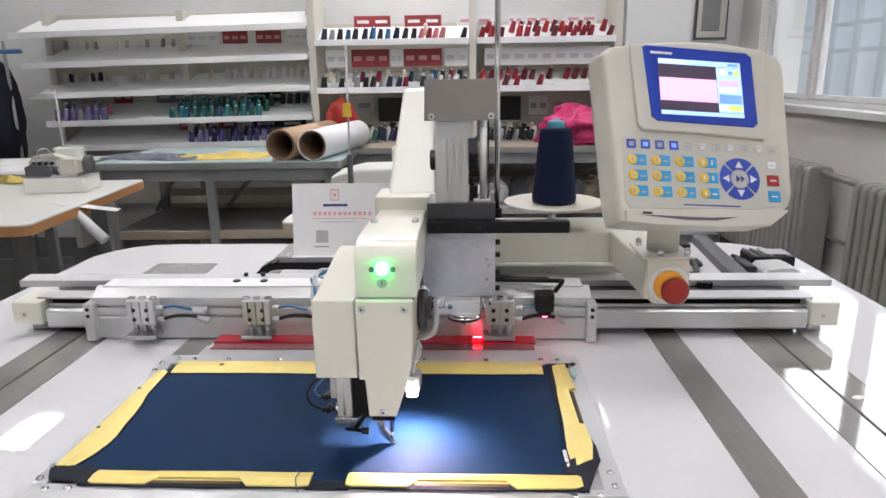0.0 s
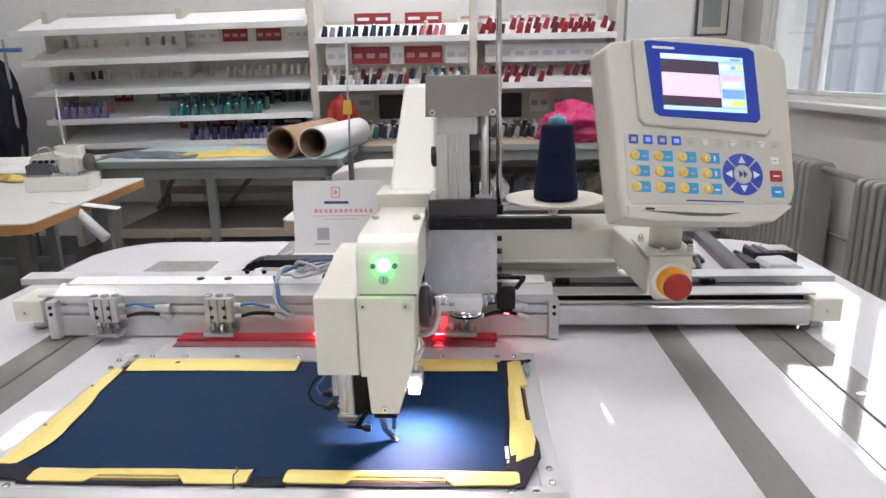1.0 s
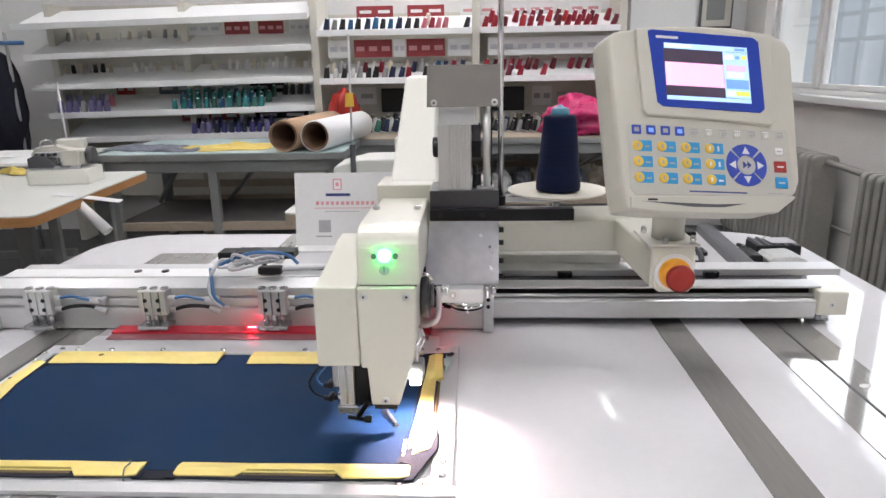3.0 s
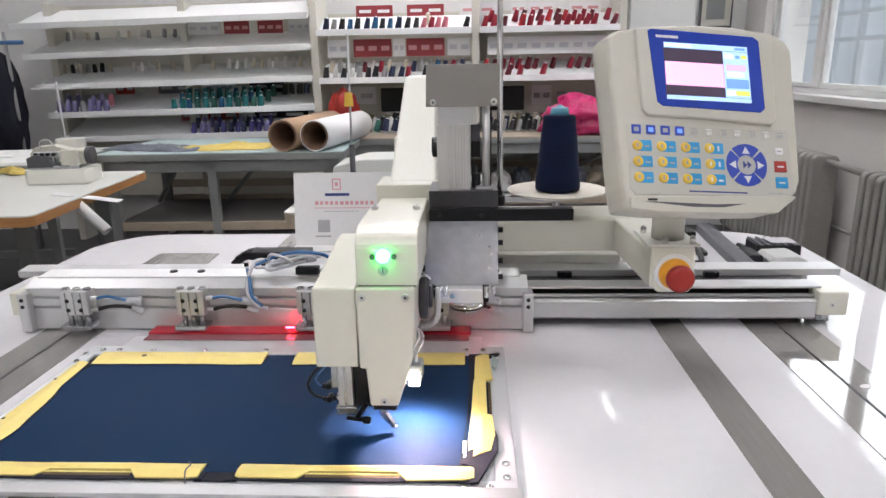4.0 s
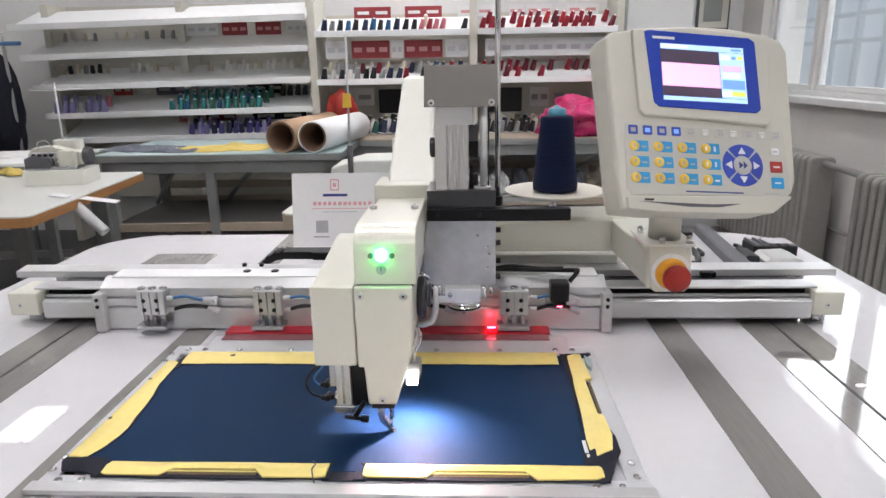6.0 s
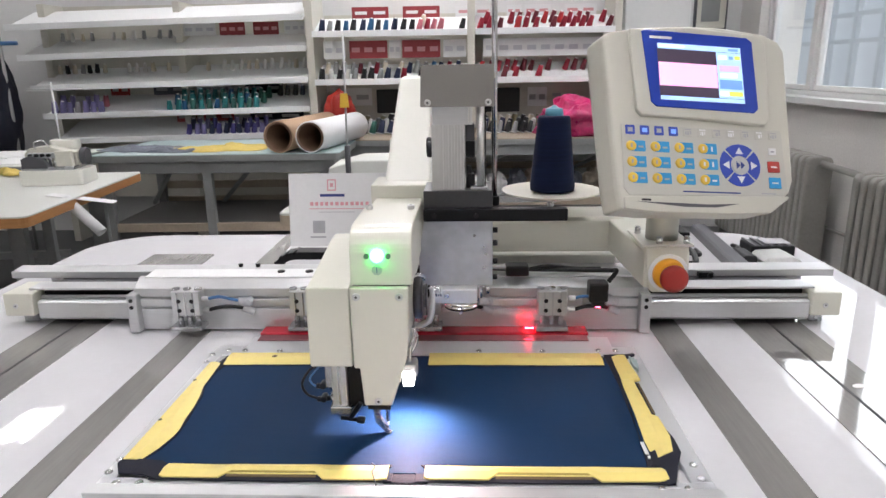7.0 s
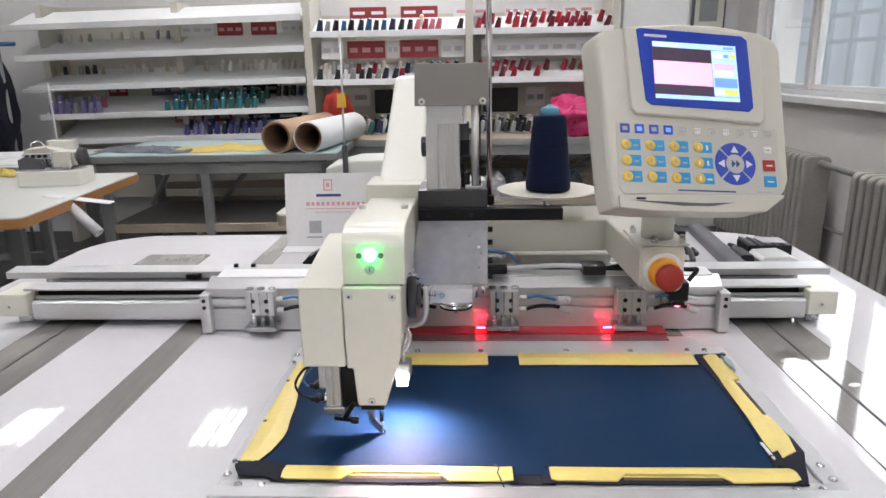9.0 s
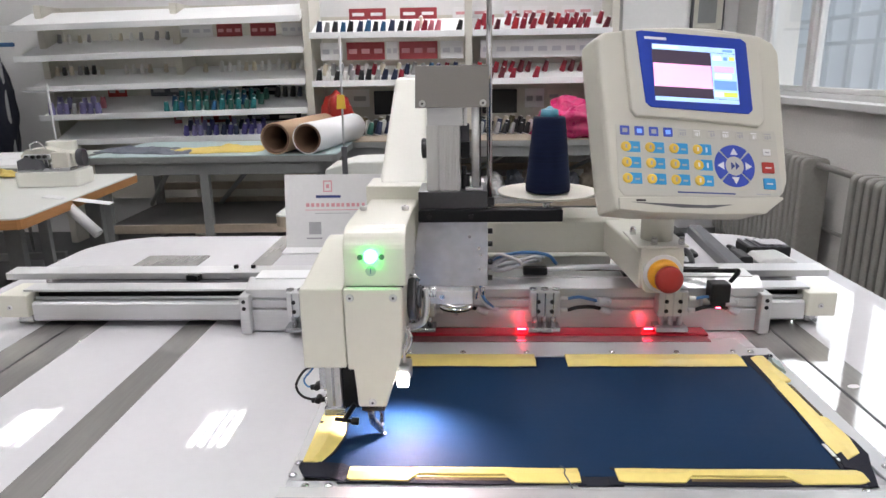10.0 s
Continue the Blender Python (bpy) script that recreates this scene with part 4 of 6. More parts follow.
# ---- lift column with the round tool, right of the head ----
def column():
    c = thing("lift_column", (0.0, -0.08, TOP), "aluminium lift column with steel cover plates and a round tool", "tool column")
    part("back_plate", box(-0.038, 0.0055, -0.052, -0.02, 0.96, 1.19, 0.002), ALU_DARK, c)
    cov = prism([(-0.052, 1.196), (0.0445, 1.196), (0.0435, 1.249), (-0.0505, 1.249)], "y", -0.104, -0.100, 0.0008)
    part("top_plate", cov, PLATE, c, "bead-blasted brown-grey steel cover plate")
    part("top_plate_return", box(-0.0495, 0.0425, -0.100, -0.03, 1.2445, 1.2485, 0.0008), PLATE, c)
    for x in (-0.0425, 0.036):
        screw((x, -0.104, 1.2015), (0, -1, 0), 0.0045, c, 0.0028)
    part("motor_block", box(-0.037, 0.0105, -0.096, -0.05, 1.172, 1.197, 0.001), ALU, c)
    part("motor_flange", box(0.0110, 0.0155, -0.094, -0.05, 1.172, 1.197, 0.0008), ALU_UP, c)
    # extruded body: one deep slot off its middle and fine flutes beside it
    pr = [(-0.0385, -0.052), (-0.0385, -0.098), (-0.0235, -0.098), (-0.0232, -0.0935), (-0.0205, -0.0935), (-0.0202, -0.098)]
    for k in range(6):
        x = -0.0190 + k * 0.0040
        pr += [(x, -0.098), (x + 0.0026, -0.098), (x + 0.0029, -0.0966), (x + 0.0037, -0.0966)]
    pr += [(0.0060, -0.098), (0.0060, -0.052)]
    part("ribbed_body", prism(pr, "z", 1.086, 1.1725, 0.0), ALU_UP, c, "fluted aluminium cylinder body")
    part("slide_frame", box(0.0064, 0.0185, -0.082, -0.060, 1.150, 1.1725, 0.001), DARK_GREY, c)
    part("slide_block", box(0.0064, 0.0190, -0.088, -0.062, 1.128, 1.150, 0.001), BLACK_METAL, c)
    kb = cyl((0.0130, -0.080, 1.086), (0.0130, -0.080, 1.106), 0.0062, n=18, w=0.001)
    cyl((0.0110, -0.080, 1.104), (0.0110, -0.080, 1.117), 0.0035, n=14, w=0.001, bm=kb)
    part("stop_screw", kb, BLACK, c, "black stop screw")
    part("guide_rod", cyl((0.0262, -0.09, 1.088), (0.0262, -0.09, 1.197), 0.0050, n=20), ALU_UP, c)
    part("guide_strip", box(0.0320, 0.0338, -0.088, -0.078, 1.088, 1.197, 0.0004), BLACK_METAL, c)
    part("rod_foot", box(0.0130, 0.0360, -0.098, -0.074, 1.086, 1.0895, 0.0006), ALU, c)
    part("side_knob", cyl((-0.046, -0.075, 1.138), (-0.039, -0.075, 1.138), 0.011, n=18, w=0.002), BLACK, c)
    part("clamp_plate", box(-0.0505, 0.0425, -0.106, -0.03, 1.062, 1.086, 0.0012), STEEL_DARK, c, "dark ground steel plate")
    part("black_bar", box(-0.0505, 0.142, -0.116, -0.100, 1.046, 1.0625, 0.002), BLACK_METAL, c, "black bar along the plate")
    for x in (-0.036, 0.02):
        part("bar_screw", cyl((x, -0.1172, 1.054), (x, -0.115, 1.054), 0.0035, n=14), BLACK, c)
    part("front_plate", prism([(-0.058, 0.966), (-0.050, 0.953), (0.043, 0.953), (0.0425, 1.0455), (-0.0505, 1.0455), (-0.058, 1.0)], "y", -0.105, -0.095, 0.001), ZINC, c, "scuffed zinc plate")
    part("plate_body", box(-0.045, 0.038, -0.094, -0.02, 0.955, 1.06, 0.002), ALU_DARK, c)
    for x, z in ((0.0305, 1.008), (0.0335, 0.998), (0.031, 0.978), (0.018, 1.024)):
        part("plate_rivet", cyl((x, -0.1062, z), (x, -0.104, z), 0.0022, n=12), ALU_DARK, c)
    for z in (0.963, 0.986, 1.012, 1.030):
        part("side_bolt", cyl((0.043, -0.098, z), (0.0495, -0.098, z), 0.004, n=6), BLACK, c)
    part("tool_bracket", box(-0.0365, 0.0215, -0.125, -0.07, 0.9335, 0.9525, 0.0012), ALU_BRIGHT, c)
    part("bracket_screw", cyl((-0.020, -0.1275, 0.945), (-0.020, -0.124, 0.945), 0.0038, n=18, w=0.0008), CHROME, c)
    part("tool_cup", lathe([(0.0200, 0.9335), (0.0235, 0.9328), (0.0240, 0.9305), (0.0215, 0.9298), (0.0215, 0.9285), (0.0240, 0.9280), (0.0240, 0.9262), (0.0205, 0.9255)], (-0.001, -0.108, 0), 40), CHROME, c, "stacked round chrome tool holder")
    part("tool_ring", lathe([(0.0190, 0.9255), (0.0232, 0.9252), (0.0236, 0.9236), (0.0190, 0.9232)], (-0.001, -0.108, 0), 40), BLACK_METAL, c)
    part("tool_plate", lathe([(0.0180, 0.9232), (0.0222, 0.9230), (0.0222, 0.9216), (0.0060, 0.9205)], (-0.001, -0.108, 0), 40), ALU, c)
    part("index_pin", box(-0.0018, 0.0002, -0.1335, -0.1300, 0.9225, 0.9320, 0.0004), CHROME, c)
    for x, z0, z1 in ((0.0265, 0.9370, 0.9535), (0.0360, 0.9430, 0.9535)):
        part("tool_pin", cyl((x, -0.112, z0), (x, -0.112, z1), 0.0034, n=14, w=0.0008), CHROME, c)
    part("tool_tip", cyl((-0.001, -0.108, 0.912), (-0.001, -0.108, 0.921), 0.003, n=12), CHROME, c)
    part("column_foot", box(-0.044, 0.040, -0.02, 0.26, 0.98, 1.04, 0.003), CREAM, c)
    return c


column()

# ---- thread stand ----
def thread_stand():
    s = thing("thread_stand", (0.045, 0.02, 1.06), "tall thin steel thread stand rod", "thread stand")
    part("rod", cyl((0.0455, -0.085, 1.062), (0.0425, -0.085, 1.75), 0.0038, n=14), CHROME, s)
    part("rod_collar", cyl((0.0455, -0.085, 1.062), (0.0455, -0.085, 1.075), 0.007, n=14, w=0.001), BLACK_METAL, s)
    part("tray_arm", box(0.03, 0.155, 0.09, 0.11, 1.030, 1.040, 0.001), ALU_DARK, s)
    part("tray", lathe([(0.004, 0.0), (0.070, 0.0), (0.0805, 0.0035), (0.0815, 0.0055), (0.079, 0.0058), (0.068, 0.003), (0.004, 0.0025)], (0.146, 0.10, 1.044), 48), DISC_WHITE, s, "round ivory spool tray")
    part("tray_post", cyl((0.145, 0.10, 1.0), (0.145, 0.10, 1.044), 0.006, n=14), ALU_DARK, s)
    return s


thread_stand()


def big_cone():
    c = thing("thread_cone", (0.147, 0.10, 1.0435), "large cone of navy blue thread standing on an ivory tray", "thread cone")
    prof = [(0.030, 0.0), (0.0355, 0.002), (0.0362, 0.008)]
    for k in range(24):
        t = k / 23
        prof.append((0.0362 - 0.0105 * t + 0.00025 * math.sin(k * 2.4), 0.010 + 0.108 * t))
    prof += [(0.0245, 0.1205), (0.018, 0.1215)]
    part("thread", lathe(prof, (0.147, 0.10, 1.0478), 40), CONE_NAVY, c)
    part("core", lathe([(0.0155, 0.118), (0.0135, 0.132), (0.0125, 0.1325), (0.006, 0.134), (0.003, 0.137), (0.0012, 0.1375)], (0.147, 0.10, 1.0478), 28), CONE_TIP, c, "teal plastic cone core")
    return c


big_cone()


# ---- control panel on its arm ----
def control_arm():
    a = thing("panel_arm", (0.25, 0.0, TOP), "cream steel support arm with a red emergency stop", "support arm")
    part("cross_bar", prism([(0.065, 0.953), (0.065, 1.004), (0.075, 1.009), (0.16, 1.009), (0.16, 0.953)], "x", -0.05, 0.262, 0.003), CREAM, a)
    part("lower_ledge", box(-0.05, 0.262, 0.126, 0.20, 0.913, 0.930, 0.003), CREAM_LIGHT, a)
    part("ledge_post", box(-0.045, -0.01, 0.13, 0.16, 0.930, 0.956, 0.001), CREAM, a)
    elbow = [(0.235, 0.16), (0.235, 0.07), (0.244, -0.125), (0.303, -0.125), (0.305, -0.05), (0.31, 0.06), (0.29, 0.13), (0.26, 0.16)]
    part("elbow", prism(elbow, "z", 0.955, 1.006, 0.004, 3), CREAM, a)
    part("end_box", prism([(0.2475, 0.9665), (0.251, 0.953), (0.2565, 0.9495), (0.295, 0.9495), (0.3005, 0.955), (0.3005, 1.013), (0.2435, 1.013)], "y", -0.128, -0.06, 0.003, 3), CREAM, a)
    part("top_plate", box(0.2385, 0.306, -0.13, -0.045, 1.0132, 1.0162, 0.001), CREAM_LIGHT, a)
    for x, y in ((0.2475, -0.065), (0.262, -0.122), (0.298, -0.122), (0.298, -0.06)):
        b = cyl((x, y, 1.0162), (x, y, 1.0245), 0.0042, n=6)
        cyl((x, y, 1.0245), (x, y, 1.0265), 0.003, n=10, bm=b)
        part("hex_bolt", b, CHROME, a)
    part("post", cyl((0.274, -0.09, 1.016), (0.274, -0.09, 1.075), 0.0215, n=28), CREAM, a)
    part("cable_clip", box(0.305, 0.32, -0.07, -0.02, 1.003, 1.018, 0.003), BLACK, a, "black cable clip")
    es = part("stop_housing", cyl((0.2745, -0.128, 0.9775), (0.2745, -0.131, 0.9775), 0.0262, n=36, w=0.001), PAPER, a, "pale round stop label")
    part("stop_collar", lathe([(0.0208, 0), (0.0212, 0.004), (0.0198, 0.011), (0.016, 0.013)], (0, 0, 0), 32), AMBER, es, "yellow stop collar")
    part("stop_button", lathe([(0.012, 0.010), (0.012, 0.020), (0.0172, 0.020), (0.0182, 0.023), (0.0180, 0.027), (0.0160, 0.0300), (0.010, 0.0310), (0.001, 0.0313)], (0, 0, 0), 36), RED, es, "red mushroom stop button")
    for o in es.children:
        o.data.transform(Matrix.Translation(ORIGIN[a.name]))
        o.matrix_local = Matrix.Translation(Vector((0.2740, -0.131, 0.9775)) - ORIGIN[a.name]) @ pose(0, 0, 0, 90, 0, 2)
    return a


control_arm()


def control_panel():
    p = thing("control_panel", (0.295, -0.09, 1.07), "cream plastic control panel with lit display and coloured keys", "control panel")
    tl, yw, rl = radians(25), radians(12), radians(-4.6)
    n = Vector((math.sin(yw) * math.cos(tl), -math.cos(yw) * math.cos(tl), math.sin(tl)))
    u = Vector((math.cos(yw), math.sin(yw), 0))
    v = n.cross(u)
    U, V = u * math.cos(rl) + v * math.sin(rl), v * math.cos(rl) - u * math.sin(rl)
    M = Matrix(((U.x, V.x, n.x, 0.295), (U.y, V.y, n.y, -0.12), (U.z, V.z, n.z, 1.175), (0, 0, 0, 1)))

    def add(name, bm, m, parent=p, label=""):
        bmesh.ops.transform(bm, matrix=M, verts=bm.verts)
        return part(name, bm, m, parent, label)

    def loft(rings):
        b = bmesh.new()
        rs = [[b.verts.new(q) for q in r] for r in rings]
        k = len(rs[0])
        for r0, r1 in zip(rs, rs[1:]):
            for i in range(k):
                b.faces.new((r0[i], r0[(i + 1) % k], r1[(i + 1) % k], r1[i]))
        b.faces.new(rs[0][::-1])
        b.faces.new(rs[-1])
        bmesh.ops.recalc_face_normals(b, faces=b.faces)
        bevel(b, [e for e in b.edges if e.calc_face_angle(0) > 0.4], 0.0035, 3)
        return b

    # outline of the upper shell, left top corner on, clockwise
    o = [(-0.116, 0.106), (-0.104, 0.1165), (-0.05, 0.1265), (0.0, 0.1315), (0.05, 0.1325), (0.110, 0.1270), (0.130, 0.1180), (0.1375, 0.104),
         (0.1310, -0.074), (0.1245, -0.090), (0.09, -0.117), (0.03, -0.1185), (-0.06, -0.120), (-0.103, -0.1175), (-0.107, -0.09)]

    def grow(s, dn, du=0.0):
        return [(a * s + du, b * s, dn) for a, b in o]
    body = add("housing", loft([grow(0.80, -0.066, -0.004), grow(0.96, -0.052, -0.006), grow(1.0, -0.03, -0.009), grow(1.0, -0.006, -0.002), grow(0.985, 0.0)]), PANEL_CREAM)
    # raised visor round the display
    vis = [(-0.082, 0.118), (0.0, 0.126), (0.098, 0.121), (0.106, 0.112), (0.101, 0.004), (0.094, -0.003), (0.0, 0.002), (-0.072, 0.003), (-0.078, 0.010)]
    add("visor", prism(vis, "z", -0.004, 0.0055, 0.0025, 3), PANEL_CREAM)
    bz = [(-0.0660, 0.1155), (-0.060, 0.1175), (0.078, 0.1155), (0.0855, 0.110), (0.0860, 0.018), (0.080, 0.0125), (-0.052, 0.0150), (-0.0590, 0.0205)]
    bezel = add("bezel", prism(bz, "z", 0.004, 0.0068, 0.001), BEZEL_BLUE, p, "glossy royal blue display bezel")
    add("badge_bar", box(-0.056, -0.026, 0.1060, 0.1095, 0.0068, 0.0070, 0), PAPER, bezel, "white bar badge")
    sc = add("display", box(-0.0468, 0.0682, 0.0235, 0.1005, 0.0062, 0.0072, 0), SCR_DARK, p, "lit display with a pink field")
    z0, z1 = 0.0072, 0.0074
    for nm, a, b, c, d, m in (("pink_field", -0.0462, 0.0325, 0.0430, 0.0742, SCR_PINK), ("title_bar", -0.0462, 0.0675, 0.0928, 0.1, SCR_BLUE),
                              ("side_field", 0.0332, 0.0675, 0.0300, 0.0922, SCR_BLUE), ("bottom_bar", -0.0462, 0.0675, 0.0240, 0.0294, SCR_BLUE)):
        add(nm, box(a, b, c, d, z0, z1, 0), m, sc)
    z2, z3 = 0.0074, 0.0076
    for a, b, c, d, m in ((0.036, 0.047, 0.0825, 0.0880, SCR_WHITE), (0.050, 0.056, 0.083, 0.0875, SCR_MID), (0.058, 0.066, 0.083, 0.0885, SCR_LIME), (0.036, 0.064, 0.0660, 0.0745, SCR_MAUVE), (0.037, 0.060, 0.0580, 0.0640, SCR_WHITE),
                          (0.035, 0.066, 0.0425, 0.0550, SCR_MID), (0.035, 0.046, 0.033, 0.039, SCR_WHITE), (0.047, 0.066, 0.0330, 0.0395, SCR_LIME), (-0.044, -0.01, 0.095, 0.098, SCR_WHITE), (0.05, 0.064, 0.0945, 0.098, SCR_MID)):
        add("display_cell", box(a, b, c, d, z2, z3, 0), m, sc)
    # keypad film and keys
    film = [(-0.098, -0.008), (-0.07, -0.0065), (0.0, -0.009), (0.09, -0.008), (0.1165, -0.0068), (0.1185, -0.012), (0.1195, -0.088), (0.112, -0.0945), (-0.092, -0.0985), (-0.0985, -0.09)]
    kp = add("keypad", prism(film, "z", -0.001, 0.0009, 0.0004), KEYPAD_GREY, p, "warm grey keypad film")
    k0, k1 = 0.0009, 0.0016
    for i in range(4):
        x = -0.0867 + 0.019 * i
        k = add("key", prism(rounded(x - 0.0062, x + 0.0062, -0.0212, -0.0092, 0.0015, 3), "z", k0, k1, 0.0003), KEY_ROYAL, kp, "royal blue function key")
        add("key_mark", box(x - 0.0032, x + 0.0032, -0.0180, -0.0125, k1, k1 + 0.0002, 0), SCR_MID if i % 2 else INK_GREY, k)
    for i in range(7):
        x = -0.0100 + 0.0194 * i
        k = add("key", prism(rounded(x - 0.0060, x + 0.0060, -0.0208, -0.0092, 0.0015, 3), "z", k0, k1 - 0.0002, 0.0003), KEYPAD_GREY, kp)
        s = box(x - 0.0042, x + 0.0042, -0.0125, -0.0110, k1 - 0.0002, k1, 0)
        box(x - 0.0012, x + 0.0012, -0.0190, -0.0140, k1 - 0.0002, k1, 0, bm=s)
        box(x - 0.0042 + 0.0012 * (i % 3), x - 0.002, -0.0185, -0.0145, k1 - 0.0002, k1, 0, bm=s)
        box(x + 0.0024, x + 0.0044 - 0.0008 * (i % 2), -0.0180, -0.0135, k1 - 0.0002, k1, 0, bm=s)
        add("key_mark", s, PAPER if i % 2 else INK_GREY, k)
    for r in range(3):
        for i in range(4):
            x, y = -0.0862 + 0.0316 * i, -0.0360 - 0.0202 * r
            k = add("key", prism(rounded(x - 0.001, x + 0.0185, y - 0.0070, y + 0.0070, 0.001, 2), "z", k0, k1, 0.0003), KEY_BLUE, kp, "sky blue number key")
            add("key_dome", lathe([(0.0066, 0), (0.0064, 0.0009), (0.0045, 0.0014), (0.001, 0.0015)], (x, y, k0), 20), KEY_YELLOW, k, "round yellow key")
            s = box(x - 0.0012, x + 0.0012, y - 0.0025, y + 0.0025, k1 + 0.0007, k1 + 0.0009, 0)
            if i == 3 and r < 2:
                box(x + 0.0105, x + 0.0130, y - 0.0035, y + 0.003, k1, k1 + 0.0002, 0, bm=s)
            else:
                box(x + 0.009, x + 0.0155, y - 0.0022, y + 0.0002, k1, k1 + 0.0002, 0, bm=s)
            add("key_mark", s, PAPER if i == 3 else INK_GREY, k)
    cx, cy = 0.0571, -0.0558
    for q in range(4):
        prof = []
        a0 = 90 * q + 48
        for a in range(0, 85, 7):
            t = radians(a0 + a)
            prof.append((cx + 0.0275 * math.cos(t), cy + 0.0275 * math.sin(t)))
        for a in range(84, -1, -7):
            t = radians(a0 + a)
            prof.append((cx + 0.0125 * math.cos(t), cy + 0.0125 * math.sin(t)))
        k = add("arrow_key", prism(prof, "z", k0, k1, 0.0003), KEY_ROYAL, kp, "royal blue arrow key")
        t = radians(a0 + 42)
        d, e = Vector((math.cos(t), math.sin(t))), Vector((-math.sin(t), math.cos(t)))
        c = Vector((cx, cy)) + d * 0.0188
        add("arrow", prism([tuple(c + d * 0.0048), tuple(c + e * 0.0052 - d * 0.0042), tuple(c - e * 0.0052 - d * 0.0042)], "z", k1, k1 + 0.0003, 0), PAPER, k, "white arrow")
    k = add("centre_key", cyl((cx, cy, k0), (cx, cy, k1), 0.0108, n=28), KEYPAD_GREY, kp)
    for dx in (-0.005, 0.001):
        add("arrow", prism([(cx + dx, cy + 0.005), (cx + dx, cy - 0.005), (cx + dx + 0.0055, cy)], "z", k1, k1 + 0.0003, 0), INK_BLUE, k)
    for y, m, lb in ((-0.0362, PAPER, "pale key"), (-0.0565, RED, "red stop key"), (-0.0775, KEY_BLUE, "sky blue key")):
        h = 0.0045 if m is PAPER else 0.0072
        k = add("key", prism(rounded(0.1030 - h * 1.15, 0.1030 + h * 1.15, y - h, y + h, 0.001, 2), "z", k0, k1 + 0.0004, 0.0004), m, kp, lb)
        add("key_mark", box(0.1030 - h * 0.6, 0.1030 + h * 0.6, y - 0.0012, y + 0.0008, k1 + 0.0004, k1 + 0.0006, 0), INK_GREY if m is PAPER else PAPER, k)
    add("caption_bar", box(-0.022, 0.055, -0.0930, -0.0912, 0.0009, 0.0011, 0), INK_BLUE, kp, "fine blue caption line")
    add("caption_bar", box(0.084, 0.103, -0.0922, -0.0908, 0.0009, 0.0011, 0), INK_GREY, kp)
    # lip with a card slot along the bottom
    lip = [(-0.100, -0.1015), (0.118, -0.0945), (0.1195, -0.097), (0.092, -0.117), (0.03, -0.1195), (-0.06, -0.1195), (-0.100, -0.1165)]
    add("bottom_lip", prism(lip, "z", -0.006, 0.0035, 0.0025, 3), PANEL_CREAM)
    # Raised dark patch imitates the shade in the card slot.
    add("slot", prism([(-0.086, -0.1070), (0.010, -0.1085), (0.050, -0.1065), (0.020, -0.1120), (-0.02, -0.1125)], "z", 0.0030, 0.0039, 0), DARK_GREY, p, "card slot shown by a dark patch for its shade")
    add("slot_plug", box(-0.078, -0.066, -0.1058, -0.1035, 0.003, 0.0046, 0.0005), BLACK, p)
    return p


control_panel()


# ---- things lying on the machine table ----
def servo():
    s = thing("servo_motor", (0.65, 0.38, TOP), "silver and black servo motor lying on the table", "motor")
    part("motor_body", box(0.600, 0.690, 0.375, 0.440, TOP, 0.876, 0.004, 3), BLACK, s, "black ribbed motor body")
    for k in range(5):
        part("fin", box(0.604 + 0.017 * k, 0.610 + 0.017 * k, 0.372, 0.443, 0.8755, 0.8785, 0.0008), DARK_GREY, s)
    part("label", box(0.632, 0.684, 0.385, 0.430, 0.8787, 0.8795, 0), INK_GREY, s, "grey printed type plate")
    part("motor_end", prism([(0.600, TOP), (0.594, 0.862), (0.603, 0.872), (0.650, 0.874), (0.668, 0.866), (0.672, TOP)], "y", 0.300, 0.368, 0.004, 3), ALU_UP, s, "silver flange end")
    part("connector", prism([(0.556, TOP), (0.552, 0.860), (0.566, 0.872), (0.588, 0.871), (0.592, TOP)], "y", 0.318, 0.385, 0.003), BLACK, s, "black motor connector")
    part("plug", cyl((0.548, 0.35, 0.861), (0.575, 0.35, 0.862), 0.009, n=14, w=0.002), BLACK, s)
    part("cable", tube(((0.560, 0.36, 0.858), (0.575, 0.39, 0.866), (0.590, 0.42, 0.862), (0.592, 0.455, 0.857)), 0.005), BLACK, s)
    return s


servo()
b = prism([(0.517, TOP), (0.551, TOP), (0.551, 0.868), (0.546, 0.872), (0.522, 0.872), (0.517, 0.868)], "y", 0.2, 0.60, 0.001)
bmesh.ops.transform(b, matrix=Matrix.Translation((0.534, 0.2, 0)) @ pose(0, 0, 0, 0, 0, -4.5) @ Matrix.Translation((-0.534, -0.2, 0)), verts=b.verts)
solo("cable_duct", b, DARK_GREY, (0.53, 0.4, TOP), "dark grey metal cable duct lying across the table", "cable duct")
cb = tube(((0.42, 0.45, 0.858), (0.45, 0.42, 0.868), (0.47, 0.36, 0.872), (0.46, 0.30, 0.862), (0.44, 0.33, 0.857)), 0.006)
tube(((0.40, 0.40, 0.857), (0.44, 0.39, 0.866), (0.49, 0.37, 0.860), (0.50, 0.42, 0.857)), 0.005, bm=cb)
solo("cable", cb, BLACK, (0.45, 0.4, TOP), "loose black cables on the white table", "cable")


